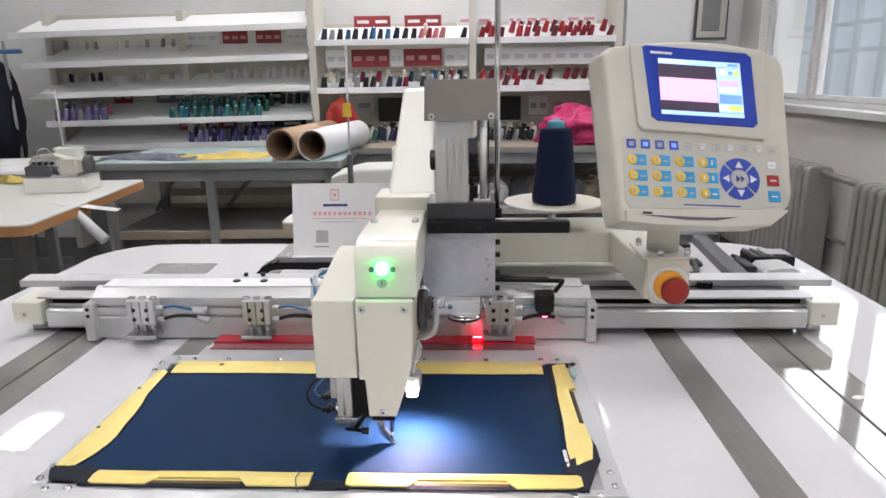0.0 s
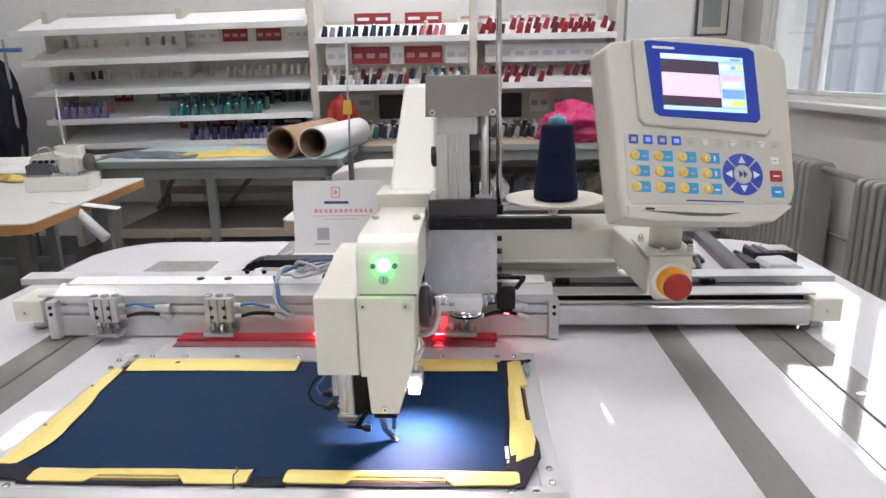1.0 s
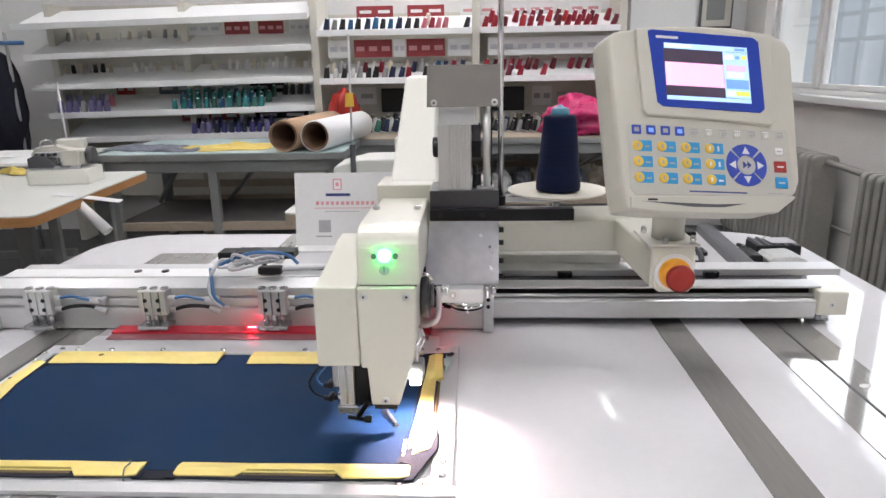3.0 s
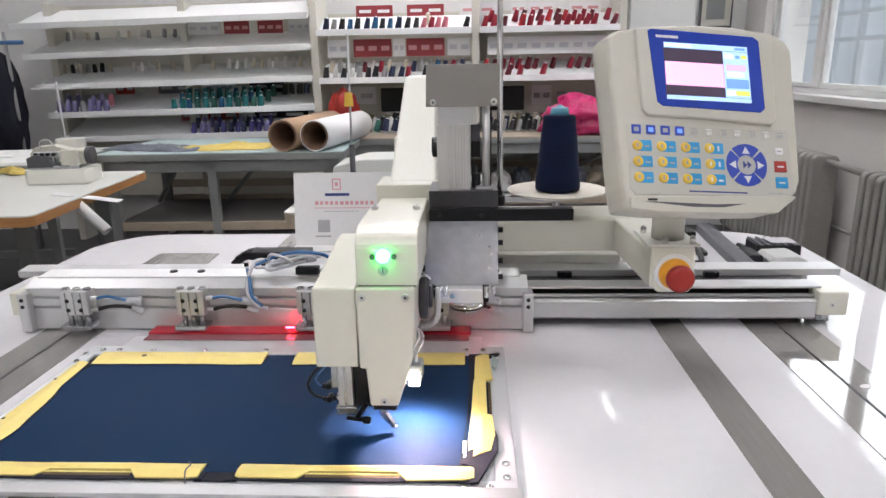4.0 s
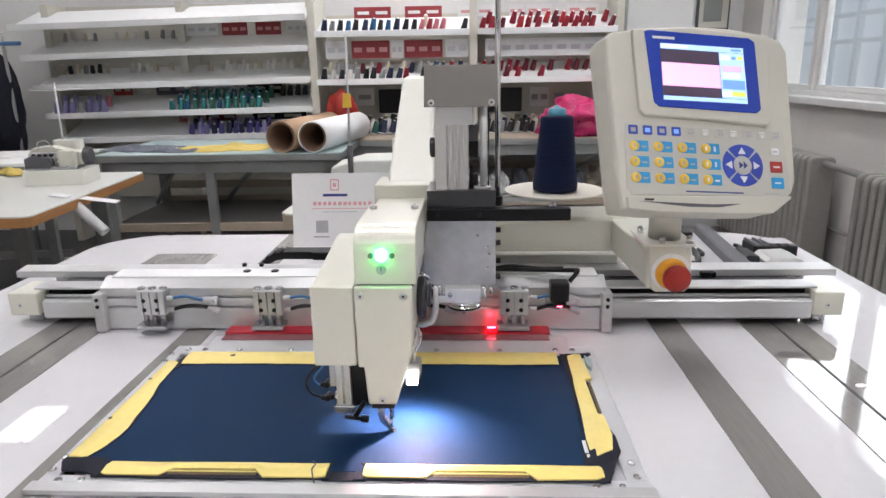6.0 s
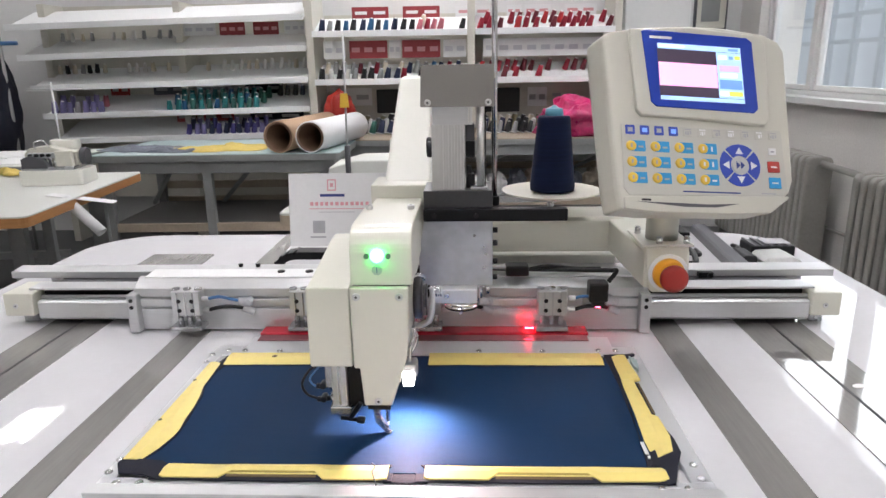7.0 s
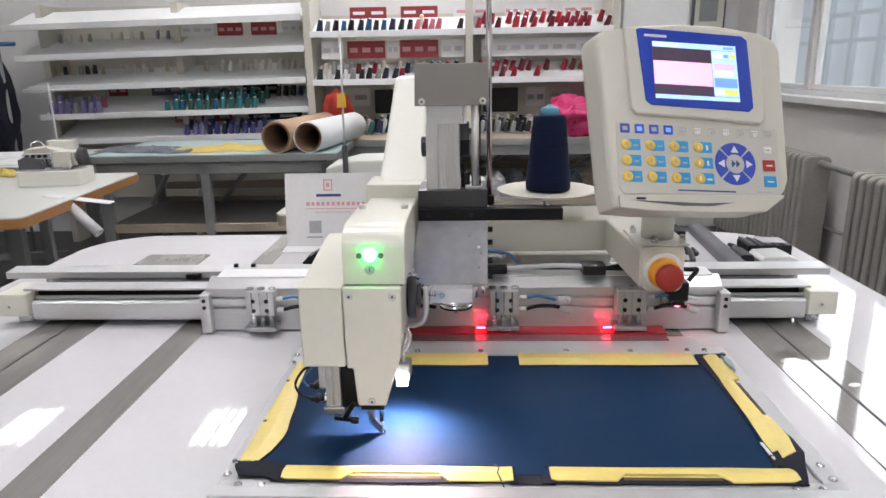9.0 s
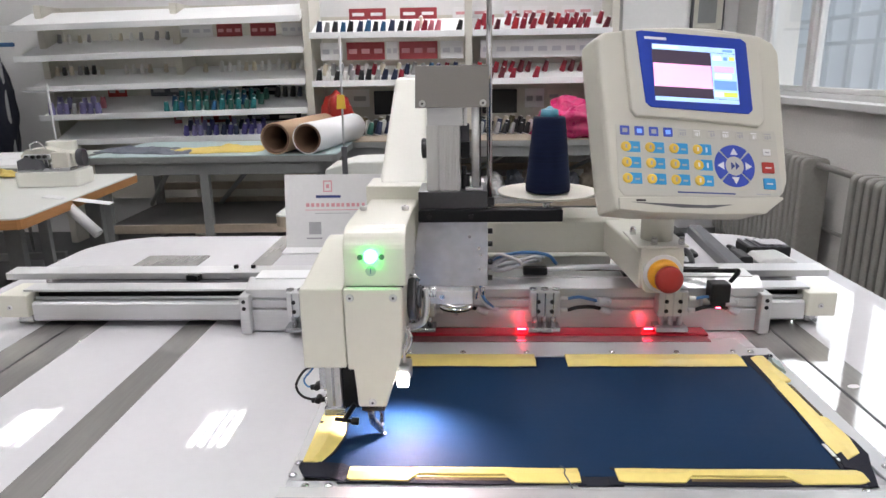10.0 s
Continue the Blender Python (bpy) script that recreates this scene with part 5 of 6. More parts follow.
def sign():
    s = thing("sign_stand", (-0.29, 0.48, TOP), "white printed card sign with red and blue print", "sign")
    m = Matrix.Translation((-0.285, 0.47, TOP + 0.006)) @ pose(0, 0, 0, -9, 0, 0)

    def add(name, bm, mt, label=""):
        bmesh.ops.transform(bm, matrix=m, verts=bm.verts)
        return part(name, bm, mt, s, label)
    add("card", box(-0.113, 0.117, -0.0015, 0.0015, 0, 0.165, 0.0006), PAPER)
    part("foot", prism([(0.43, TOP), (0.43, TOP + 0.004), (0.468, TOP + 0.006), (0.54, TOP + 0.006), (0.54, TOP)], "x", -0.40, -0.168, 0.001), PAPER, s)
    e = box(-0.025, -0.005, -0.0021, -0.0015, 0.126, 0.1285, 0)
    for q in ((-0.025, -0.005, 0.1490, 0.1515), (-0.025, -0.0225, 0.1285, 0.149), (-0.0075, -0.005, 0.1285, 0.149), (-0.0185, -0.0115, 0.1345, 0.143)):
        box(q[0], q[1], -0.0021, -0.0015, q[2], q[3], 0, bm=e)
    add("emblem", e, INK_PINK, "red square emblem")
    add("word_bar", box(-0.042, 0.014, -0.0021, -0.0015, 0.1125, 0.1185, 0), INK_BLUE)
    rnd = random.Random(3)
    for i in range(12):
        x = -0.065 + i * 0.0115
        add("headline_bar", box(x, x + 0.008 - rnd.uniform(0, 0.002), -0.0021, -0.0015, 0.0925, 0.1005, 0), INK_PINK)
    add("line_bar", box(-0.068, 0.06, -0.0021, -0.0015, 0.0845, 0.086, 0), INK_PINK)
    add("line_bar", box(-0.045, 0.035, -0.0021, -0.0015, 0.077, 0.0782, 0), INK_GREY)
    add("grey_square", box(-0.060, -0.032, -0.0019, -0.0015, 0.030, 0.058, 0), INK_GREY, "grey printed square")
    add("line_bar", box(-0.066, -0.030, -0.0021, -0.0015, 0.019, 0.0225, 0), INK_GREY)
    return s


sign()


# ---- work tables behind ----
def work_table(at, sx, sy, z, turn, top_mat, label, legs, name="work_table", shelf=None, edge=WOOD_EDGE):
    t = thing(name, (at[0], at[1], 0), label, "table")
    m = Matrix.Translation((at[0], at[1], 0)) @ pose(0, 0, 0, 0, 0, turn)

    def add(nm, bm, mt, lb=""):
        bmesh.ops.transform(bm, matrix=m, verts=bm.verts)
        return part(nm, bm, mt, t, lb)
    add("tabletop", prism(rounded(-sx / 2, sx / 2, -sy / 2, sy / 2, 0.03, 4), "z", z - 0.006, z, 0.001), top_mat)
    add("edge_band", prism(rounded(-sx / 2, sx / 2, -sy / 2, sy / 2, 0.03, 4), "z", z - 0.042, z - 0.006, 0.002), edge)
    for x, y in legs:
        add("leg", box(x - 0.025, x + 0.025, y - 0.02, y + 0.02, 0.0, z - 0.042, 0.003), LEG_GREY)
        add("foot", box(x - 0.03, x + 0.03, y - 0.05, y + 0.05, 0.0, 0.03, 0.004), LEG_GREY)
    if shelf:
        add("lower_shelf", box(-sx / 2 + 0.05, sx / 2 - 0.05, -sy / 2 + 0.06, sy / 2 - 0.05, shelf - 0.02, shelf, 0.002), SHELF_LOW)
        add("shelf_edge", box(-sx / 2 + 0.05, sx / 2 - 0.05, -sy / 2 + 0.03, -sy / 2 + 0.058, shelf - 0.045, shelf + 0.004, 0.002), WOOD_SHELF, "pale wooden shelf edge")
        add("shelf_edge", box(-sx / 2 + 0.05, sx / 2 - 0.05, sy / 2 - 0.048, sy / 2 - 0.02, shelf - 0.03, shelf + 0.03, 0.002), WOOD_SHELF)
        for k in range(3):
            x = -sx / 2 + sx * (k + 0.5) / 3
            bm2 = cyl((x - 0.22, sy / 2 - 0.1, shelf), (x + 0.2, -sy / 2 + 0.1, z - 0.06), 0.014, n=8)
            add("brace", bm2, LEG_GREY)
        add("rear_rail", box(-sx / 2 + 0.05, sx / 2 - 0.05, sy / 2 - 0.04, sy / 2 - 0.015, shelf + 0.085, shelf + 0.135, 0.002), WOOD_SHELF, "pale wooden rear rail")
        add("rail", box(-sx / 2 + 0.03, sx / 2 - 0.03, -sy / 2 + 0.02, -sy / 2 + 0.05, z - 0.11, z - 0.044, 0.003), LEG_GREY)
    else:
        add("cross_bar", box(-sx / 2 + 0.15, sx / 2 - 0.15, -0.02, 0.02, 0.2, 0.24, 0.003), LEG_GREY)
    return t


work_table((-1.42, 3.06), 1.40, 0.80, 0.80, 1.5, TABLE_MINT, "long pale mint cutting table with a lower shelf", ((-0.64, -0.36), (-0.06, -0.36), (0.62, -0.36), (-0.64, 0.34), (0.62, 0.34)), "cutting_table", 0.395, LEG_GREY)
work_table((-2.18, 1.72), 1.16, 1.06, 0.76, 5, TABLE_WHITE, "white sewing table with an orange wood edge", ((0.40, 0.42), (0.30, -0.1), (-0.40, 0.42), (-0.40, -0.3), (0.10, 0.2)), "sewing_table")
work_table((-0.285, 1.66), 0.75, 0.80, 0.76, 0, TABLE_WHITE, "white sewing table with a pale wood edge", ((-0.28, -0.28), (0.28, -0.28), (-0.28, 0.28), (0.28, 0.28)), "sewing_table", None, WOOD_SHELF)
work_table((0.15, 3.76), 2.0, 0.86, 0.80, 0, BROWN_TOP, "long tan board table with a shelf below", ((-0.92, -0.36), (-0.3, -0.36), (0.4, -0.36), (0.92, -0.36), (-0.92, 0.34), (0.92, 0.34)), "packing_table", 0.40, LEG_GREY)
work_table((-2.75, 2.65), 1.1, 0.75, 0.79, 8, TABLE_WHITE, "white side table covered with paper patterns", ((-0.45, -0.3), (0.45, -0.3), (-0.45, 0.3), (0.45, 0.3)), "side_table", None, LEG_GREY)


def overlock(at, turn):
    o = thing("overlock_machine", (at[0], at[1], 0.76), "cream overlock sewing machine with a thread rod", "sewing machine")
    m = Matrix.Translation(at) @ pose(0, 0, 0, 0, 0, turn) @ Matrix.Scale(0.8, 4)

    def add(nm, bm, mt, lb=""):
        bmesh.ops.transform(bm, matrix=m, verts=bm.verts)
        return part(nm, bm, mt, o, lb)
    add("base", prism(rounded(-0.17, 0.17, -0.11, 0.11, 0.02, 4), "z", 0.0, 0.085, 0.006), CREAM_LIGHT)
    add("bed", prism(rounded(-0.16, 0.13, -0.10, 0.10, 0.02, 4), "z", 0.085, 0.105, 0.004), ALU_DARK)
    add("arm", prism([(-0.14, 0.105), (-0.15, 0.17), (-0.12, 0.205), (-0.02, 0.215), (0.06, 0.19), (0.13, 0.18), (0.14, 0.105), (0.04, 0.105), (0.02, 0.14), (-0.06, 0.145), (-0.08, 0.105)], "y", -0.05, 0.06, 0.008, 3), SHELF_BACK)
    add("hand_wheel", cyl((0.14, 0.0, 0.15), (0.175, 0.0, 0.15), 0.05, n=20, w=0.006), DARK_GREY)
    add("tension_bar", box(-0.12, 0.02, -0.075, -0.05, 0.15, 0.18, 0.004), ALU)
    for k in range(4):
        add("tension_knob", cyl((-0.10 + 0.032 * k, -0.095, 0.168), (-0.10 + 0.032 * k, -0.075, 0.168), 0.010, n=12, w=0.002), BLACK)
    add("presser", box(-0.02, 0.0, -0.06, -0.04, 0.10, 0.15, 0.002), CHROME)
    add("looper_cover", prism([(-0.15, 0.09), (-0.15, 0.15), (-0.10, 0.17), (-0.03, 0.15), (0.0, 0.09)], "y", -0.10, -0.06, 0.006), DARK_GREY)
    add("side_plate", box(0.03, 0.12, -0.09, -0.055, 0.10, 0.19, 0.006), SHELF_BACK)
    add("motor_hood", prism(rounded(-0.05, 0.10, 0.03, 0.13, 0.03, 5), "z", 0.12, 0.24, 0.008), CREAM_LIGHT)
    add("thread_eye", tube(((-0.08, -0.06, 0.2), (-0.06, -0.10, 0.24), (-0.02, -0.09, 0.25), (0.0, -0.06, 0.21)), 0.004), CHROME)
    add("thread_rod", cyl((-0.02, 0.12, 0.0), (-0.02, 0.12, 0.56), 0.006, n=10), ALU)
    add("thread_bar", cyl((-0.16, 0.12, 0.52), (0.16, 0.12, 0.52), 0.005, n=8), ALU)
    return o


overlock((-1.875, 1.98, 0.76), 8)


# ---- shelving with thread ----
def spool_mesh(material):
    b = lathe([(0.018, 0.004), (0.0222, 0.006), (0.0228, 0.012), (0.0155, 0.086), (0.012, 0.089)], (0, 0, 0), 12)
    return finish(b, "spool", material)


CORE = finish(lathe([(0.023, 0.0), (0.023, 0.005), (0.010, 0.006), (0.0095, 0.091), (0.007, 0.092)], (0, 0, 0), 10), "core", PAPER)
SPOOLS = {}


def thread_colour(name, rgb):
    m = mat(name + " thread", rgb, 0.6, 0, 0.2, 40, 0.3, 200, (1, 1, 8))
    SPOOLS[name] = spool_mesh(m)


for nm, rgb in (("black", (0.012, 0.012, 0.014)), ("navy", (0.012, 0.02, 0.06)), ("blue", (0.02, 0.11, 0.24)), ("crimson", (0.26, 0.006, 0.022)), ("red", (0.42, 0.015, 0.02)),
                ("wine", (0.12, 0.006, 0.016)), ("pink", (0.55, 0.16, 0.20)), ("white", (0.72, 0.71, 0.68)), ("teal", (0.02, 0.20, 0.20)), ("green", (0.03, 0.13, 0.10)), ("lilac", (0.20, 0.18, 0.36)),
                ("grey", (0.30, 0.30, 0.30)), ("olive", (0.20, 0.18, 0.10)), ("yellow", (0.60, 0.45, 0.06)), ("purple", (0.06, 0.05, 0.20)), ("cream", (0.60, 0.54, 0.42))):
    thread_colour(nm, rgb)


def spool(colour, at, lean, spin=0, size=1.0):
    ob = new("thread_spool")
    ob.matrix_world = Matrix.Translation(at) @ pose(0, 0, 0, lean, 14, spin) @ Matrix.Scale(size, 4)
    th, co = new("thread", SPOOLS[colour]), new("core", CORE)
    th.parent = co.parent = ob
    tagged(ob, "small cone of %s thread on a shelf" % colour, "thread spool", "thread spools on the shelves")


def slanted_shelf(unit, x0, x1, y, z, depth=0.30, rise=0.115, tilt=0.0):
    def lean(bm):
        for v in bm.verts:
            v.co.z += tilt * (v.co.x + 1.1)
        return bm
    s = part("shelf", lean(prism([(y, z), (y, z + 0.012), (y + depth, z + rise + 0.012), (y + depth, z + rise)], "x", x0, x1, 0.001)), SHELF_WHITE, unit)
    part("lip", lean(box(x0, x1, y - 0.014, y - 0.002, z - 0.008, z + 0.032, 0.002)), SHELF_WHITE, s)


def row(x0, x1, step, y, z, colours, rnd, gap=0.0, lean=21, sz=1.0, tilt=0.0):
    """Spools standing square on a slanted shelf."""
    x = x0
    while x < x1:
        if rnd.random() >= gap:
            spool(rnd.choice(colours), (x + rnd.uniform(-0.006, 0.006), y, z + tilt * (x + 1.1)), lean + rnd.uniform(-4, 4), rnd.uniform(-8, 8), 0.93 * sz * rnd.uniform(0.92, 1.06))
        x += step


def on_shelf(z, back):
    """Height of a slanted shelf's face, back metres behind its lip."""
    return z + 0.012 + back * 0.115 / 0.30


def wall_shelving():
    u = thing("thread_shelving", (0, 4.0, 0), "ivory thread shelving with slanted white boards", "shelving")
    for x in (-1.06, 0.03, 1.0):
        part("upright", box(x - 0.025, x + 0.025, 3.66, 4.02, 0.84, 1.80, 0.003), SHELF_BACK, u)
    part("back_board", box(-1.03, 1.0, 4.02, 4.04, 0.85, 1.62, 0.001), SHELF_BACK, u)
    for a, b in ((-1.033, 0.003), (0.057, 0.973)):
        for z in (1.150, 1.462):
            slanted_shelf(u, a, b, 3.62, z)
    return u


wall_shelving()
rnd = random.Random(11)
DARKS = ["black", "navy", "black", "blue", "navy", "green", "grey"]
REDS = ["crimson", "red", "crimson", "wine", "crimson", "wine"]
MIXED = ["black", "red", "white", "navy", "blue", "crimson", "black", "wine", "cream", "grey", "black", "white", "grey"]
row(-0.98, -0.36, 0.055, 3.66, on_shelf(1.462, 0.04), DARKS, rnd, 0.05)
row(-0.32, -0.14, 0.048, 3.66, on_shelf(1.462, 0.04), ["pink", "red", "crimson"], rnd, 0.1)
row(-0.36, -0.2, 0.06, 3.74, on_shelf(1.462, 0.12), ["pink", "cream"], rnd, 0.1)
row(-0.10, 0.0, 0.07, 3.66, on_shelf(1.462, 0.04), ["black", "white"], rnd, 0.3)
row(0.09, 0.96, 0.060, 3.66, on_shelf(1.462, 0.04), REDS, rnd, 0.18)
row(0.12, 0.96, 0.056, 3.76, on_shelf(1.462, 0.14), REDS, rnd, 0.10)
row(-0.99, -0.02, 0.056, 3.66, on_shelf(1.150, 0.04), MIXED, rnd, 0.06)
row(-0.97, -0.02, 0.056, 3.76, on_shelf(1.150, 0.14), MIXED, rnd, 0.06)
row(0.10, 0.94, 0.075, 3.66, on_shelf(1.150, 0.04), REDS + ["pink"], rnd, 0.62)
row(0.09, 0.95, 0.058, 3.77, on_shelf(1.150, 0.15), REDS, rnd, 0.14)
# dark spools along the table below
row(-0.78, -0.02, 0.058, 3.70, 0.806, ["black", "navy", "green", "black"], rnd, 0.05, 0, 1.1)
row(-0.76, -0.02, 0.055, 3.78, 0.806, ["black", "white", "black"], rnd, 0.05, 0, 1.2)
row(-0.74, -0.02, 0.055, 3.86, 0.806, ["olive", "grey", "black", "white"], rnd, 0.05, 0, 1.45)
row(0.10, 0.52, 0.055, 3.68, 0.806, ["black", "black", "navy", "grey"], rnd, 0.03, 0, 0.95)
row(0.12, 0.52, 0.055, 3.76, 0.806, ["black", "white", "navy", "black"], rnd, 0.03, 0, 1.15)
row(0.10, 0.52, 0.055, 3.84, 0.806, ["cream", "black", "olive"], rnd, 0.05, 0, 1.4)


def card_sign(x0, x1, z0, z1, y, base, marks, ink, label):
    c = thing("display_card", ((x0 + x1) / 2, y, z0), label, "display card", "cards on the shelving")
    part("card", box(x0, x1, y - 0.006, y, z0, z1, 0.001), base, c)
    for i in range(marks):
        w = (x1 - x0) / marks
        part("print_bar", box(x0 + w * (i + 0.18), x0 + w * (i + 0.82), y - 0.0075, y - 0.006, z0 + (z1 - z0) * 0.35, z0 + (z1 - z0) * 0.62, 0), ink, c)


for x in (-0.80, -0.44):
    card_sign(x, x + 0.26, 1.315, 1.43, 3.70, RED_BOX, 3, INK_PALE, "dark red printed card hung on the shelving")
    card_sign(x - 0.01, x + 0.25, 1.588, 1.665, 3.93, RED_BOX, 2, PAPER, "dark red box with white print on the shelf")
for x, w in ((-0.98, 0.15), (-0.53, 0.08), (-0.16, 0.155), (0.11, 0.84)):
    card_sign(x, x + w, 1.315, 1.43, 3.705, PAPER, max(2, int(w / 0.09)), INK_SOFT, "white printed card hung on the shelving")
for x, w in ((-0.06, 0.26), (0.30, 0.10), (0.42, 0.18), (0.70, 0.22)):
    card_sign(x - 0.02, x + w - 0.02, 1.588, 1.66, 3.93, PAPER, 2, INK_PALE, "white card with pink print on the shelf")


TILT = 0.017


def gondola():
    u = thing("thread_shelving", (-2.1, 4.0, 0), "white slanted-shelf thread rack against the back wall", "shelving")
    for x in (-3.0, -2.03, -1.11):
        part("upright", box(x - 0.025, x + 0.025, 3.84, 4.08, 0.0, 1.72, 0.003), SHELF_BACK, u)
    part("back_board", box(-3.0, -1.11, 4.08, 4.10, 0.3, 1.72, 0.001), SHELF_BACK, u)
    for i, z in enumerate((1.575, 1.375, 1.170, 0.975, 0.80)):
        slanted_shelf(u, -3.13 + 0.05 * i, -1.085, 3.62 + 0.01 * i, z, 0.36, 0.125, TILT)
    return u


gondola()
row(-2.92, -2.3, 0.075, 3.92, on_shelf(1.375, 0.29), ["grey", "white", "cream"], rnd, 0.25, 21, 0.75, tilt=TILT)
row(-2.2, -1.95, 0.07, 3.92, on_shelf(1.375, 0.29), ["white", "grey"], rnd, 0.2, 21, 0.75, tilt=TILT)
row(-2.95, -2.6, 0.055, 3.88, on_shelf(1.170, 0.24), ["black", "olive", "cream", "grey"], rnd, 0.1, 21, 0.8, tilt=TILT)
row(-2.5, -2.05, 0.06, 3.88, on_shelf(1.170, 0.24), ["grey", "cream", "white"], rnd, 0.15, 21, 0.8, tilt=TILT)
row(-1.85, -1.12, 0.058, 3.86, on_shelf(1.170, 0.22), ["white", "white", "cream"], rnd, 0.05, 21, 0.85, tilt=TILT)
for dy in (0.04, 0.12, 0.20):
    row(-2.10 + dy * 0.3, -1.42, 0.056, 3.65 + dy, on_shelf(0.975, dy), ["teal", "teal", "green", "blue"], rnd, 0.04, tilt=TILT)
row(-2.92, -2.55, 0.055, 3.70, on_shelf(0.975, 0.05), ["lilac", "lilac", "grey"], rnd, 0.03, 21, 1.1, tilt=TILT)
row(-2.90, -2.55, 0.06, 3.79, on_shelf(0.975, 0.14), ["lilac", "lilac", "pink"], rnd, 0.05, 21, 1.1, tilt=TILT)
row(-1.35, -1.12, 0.055, 3.88, on_shelf(0.975, 0.23), ["black", "black", "navy"], rnd, 0.1, tilt=TILT)
for dy in (0.05, 0.13):
    row(-1.98, -1.42, 0.052, 3.67 + dy, on_shelf(0.80, dy), ["purple", "navy", "purple", "lilac"], rnd, 0.05, tilt=TILT)
for a, b, m, lb in ((-2.0, -1.77, PAPER, "white box"), (-1.74, -1.56, RED_BOX, "dark red box with pale print"), (-1.50, -1.32, RED_BOX, "dark red box with pale print"), (-1.28, -1.12, PAPER, "white box")):
    card_sign(a, b, 1.49, 1.575, 3.86, m, 3, INK_PALE if m is RED_BOX else INK_SOFT, lb + " standing on the slanted shelf")
for a, b, m, lb in ((-2.62, -2.48, RED, "red carton"), (-2.30, -2.05, GREY_CLOTH, "black cloth bundle"), (-1.98, -1.72, PAPER, "white carton"), (-1.62, -1.34, NAVY_BLACK, "black carton"), (-1.30, -1.12, PAPER, "white carton")):
    card_sign(a, b, 1.085, 1.165, 3.93, m, 2, INK_GREY, lb + " behind the thread cones")
for a, b, m in ((-2.15, -2.0, RED_BOX), (-1.95, -1.72, RED_BOX), (-1.6, -1.2, NAVY_BLACK)):
    card_sign(a, b, 0.885, 0.965, 3.93, m, 2, INK_GREY, "dark carton on the lower slanted shelf")


# ---- loose things behind ----
def lump(name, at, size, seed, material, label, category, rough=0.35, flat=0.0):
    b = bmesh.new()
    bmesh.ops.create_icosphere(b, subdivisions=4, radius=1.0)
    off = Vector((seed * 3.1, seed * 1.7, seed))
    for v in b.verts:
        d = v.co.normalized()
        k = 1 + rough * noise.noise(d * 1.7 + off) + rough * 0.6 * noise.noise(d * 4.5 + off) + rough * 0.25 * noise.noise(d * 11 + off)
        v.co = Vector((d.x * k * size[0], d.y * k * size[1], max(d.z * k, -flat) * size[2]))
    z = min(v.co.z for v in b.verts)
    for v in b.verts:
        v.co += Vector((at[0], at[1], at[2] - z))
    for f in b.faces:
        f.smooth = True
    return solo(name, b, material, at, label, category)


lump("plastic_bag", (0.73, 3.52, 0.801), (0.24, 0.20, 0.15), 5, PINK_FILM, "crumpled bright pink plastic bag on the table", "bag", 0.45, 0.6)
lump("cloth_bag", (-0.88, 3.62, 0.806), (0.10, 0.09, 0.17), 8, RED, "red cloth bag hanging by the shelving", "bag", 0.25, 0.8)
for x, w in ((-0.66, 0.30), (0.13, 0.25)):
    solo("equipment_box", box(x, x + w, 3.93, 4.0, 0.93, 1.10, 0.008), BLACK, (x, 3.95, 0.95), "black equipment box at the back of the table", "box")
    solo("box_stand", box(x + 0.02, x + w - 0.02, 3.94, 3.99, 0.80, 0.93, 0.002), SHELF_BACK, (x, 3.95, 0.80), "pale board stand below a black box", "stand")
for a, b, z0, z1, m, lb in ((-0.98, -0.70, 0.985, 1.11, PAPER, "white printed carton below the shelf"), (0.44, 0.58, 0.965, 1.10, PAPER, "white printed carton below the shelf"), (0.60, 0.80, 1.0, 1.09, SHELF_BACK, "ivory carton below the shelf")):
    card_sign(a, b, z0, z1, 3.99, m, 2, INK_GREY, lb)
for i in range(9):
    lump("wrapped_parcel", (0.20 + 0.13 * i + 0.02 * (i % 2), 3.55 + 0.06 * (i % 3), 0.402), (0.065, 0.07, 0.085), 20 + i, (PAPER, GREY_CLOTH, BROWN_TOP)[i % 3], "parcel of goods wrapped in plastic on a low shelf", "parcel", 0.4, 0.8)


def roll(p, q, r, outer, label):
    t = thing("fabric_roll", p, label, "roll", "rolls on the cutting table")
    p, q = Vector(p), Vector(q)
    d = (q - p).normalized()
    m = Matrix.Translation(p) @ d.to_track_quat("Z", "Y").to_matrix().to_4x4()
    L = (q - p).length
    for nm, prof, mt in (("wrap", [(r * 0.93, 0.0), (r, 0.0), (r, L), (r * 0.93, L)], outer), ("core", [(r * 0.78, 0.004), (r * 0.93, 0.001), (r * 0.93, L - 0.001), (r * 0.78, L)], CARD_DARK)):
        b = bmesh.new()
        n = 36
        rings = [[b.verts.new((a * math.cos(2 * math.pi * k / n), a * math.sin(2 * math.pi * k / n), z)) for k in range(n)] for a, z in prof]
        for r0, r1 in zip(rings, rings[1:] + rings[:1]):
            for k in range(n):
                f = b.faces.new((r0[k], r0[(k + 1) % n], r1[(k + 1) % n], r1[k]))
                f.smooth = True
        bmesh.ops.recalc_face_normals(b, faces=b.faces)
        bmesh.ops.transform(b, matrix=m, verts=b.verts)
        part(nm, b, mt, t, "brown cardboard core" if nm == "core" else "")


roll((-1.045, 2.68, 0.888), (-0.93, 3.45, 0.888), 0.088, CARD, "hollow tan cardboard roll lying on the cutting table")
roll((-0.868, 2.68, 0.886), (-0.74, 3.45, 0.886), 0.086, PAPER, "hollow roll wrapped in white paper on the table")


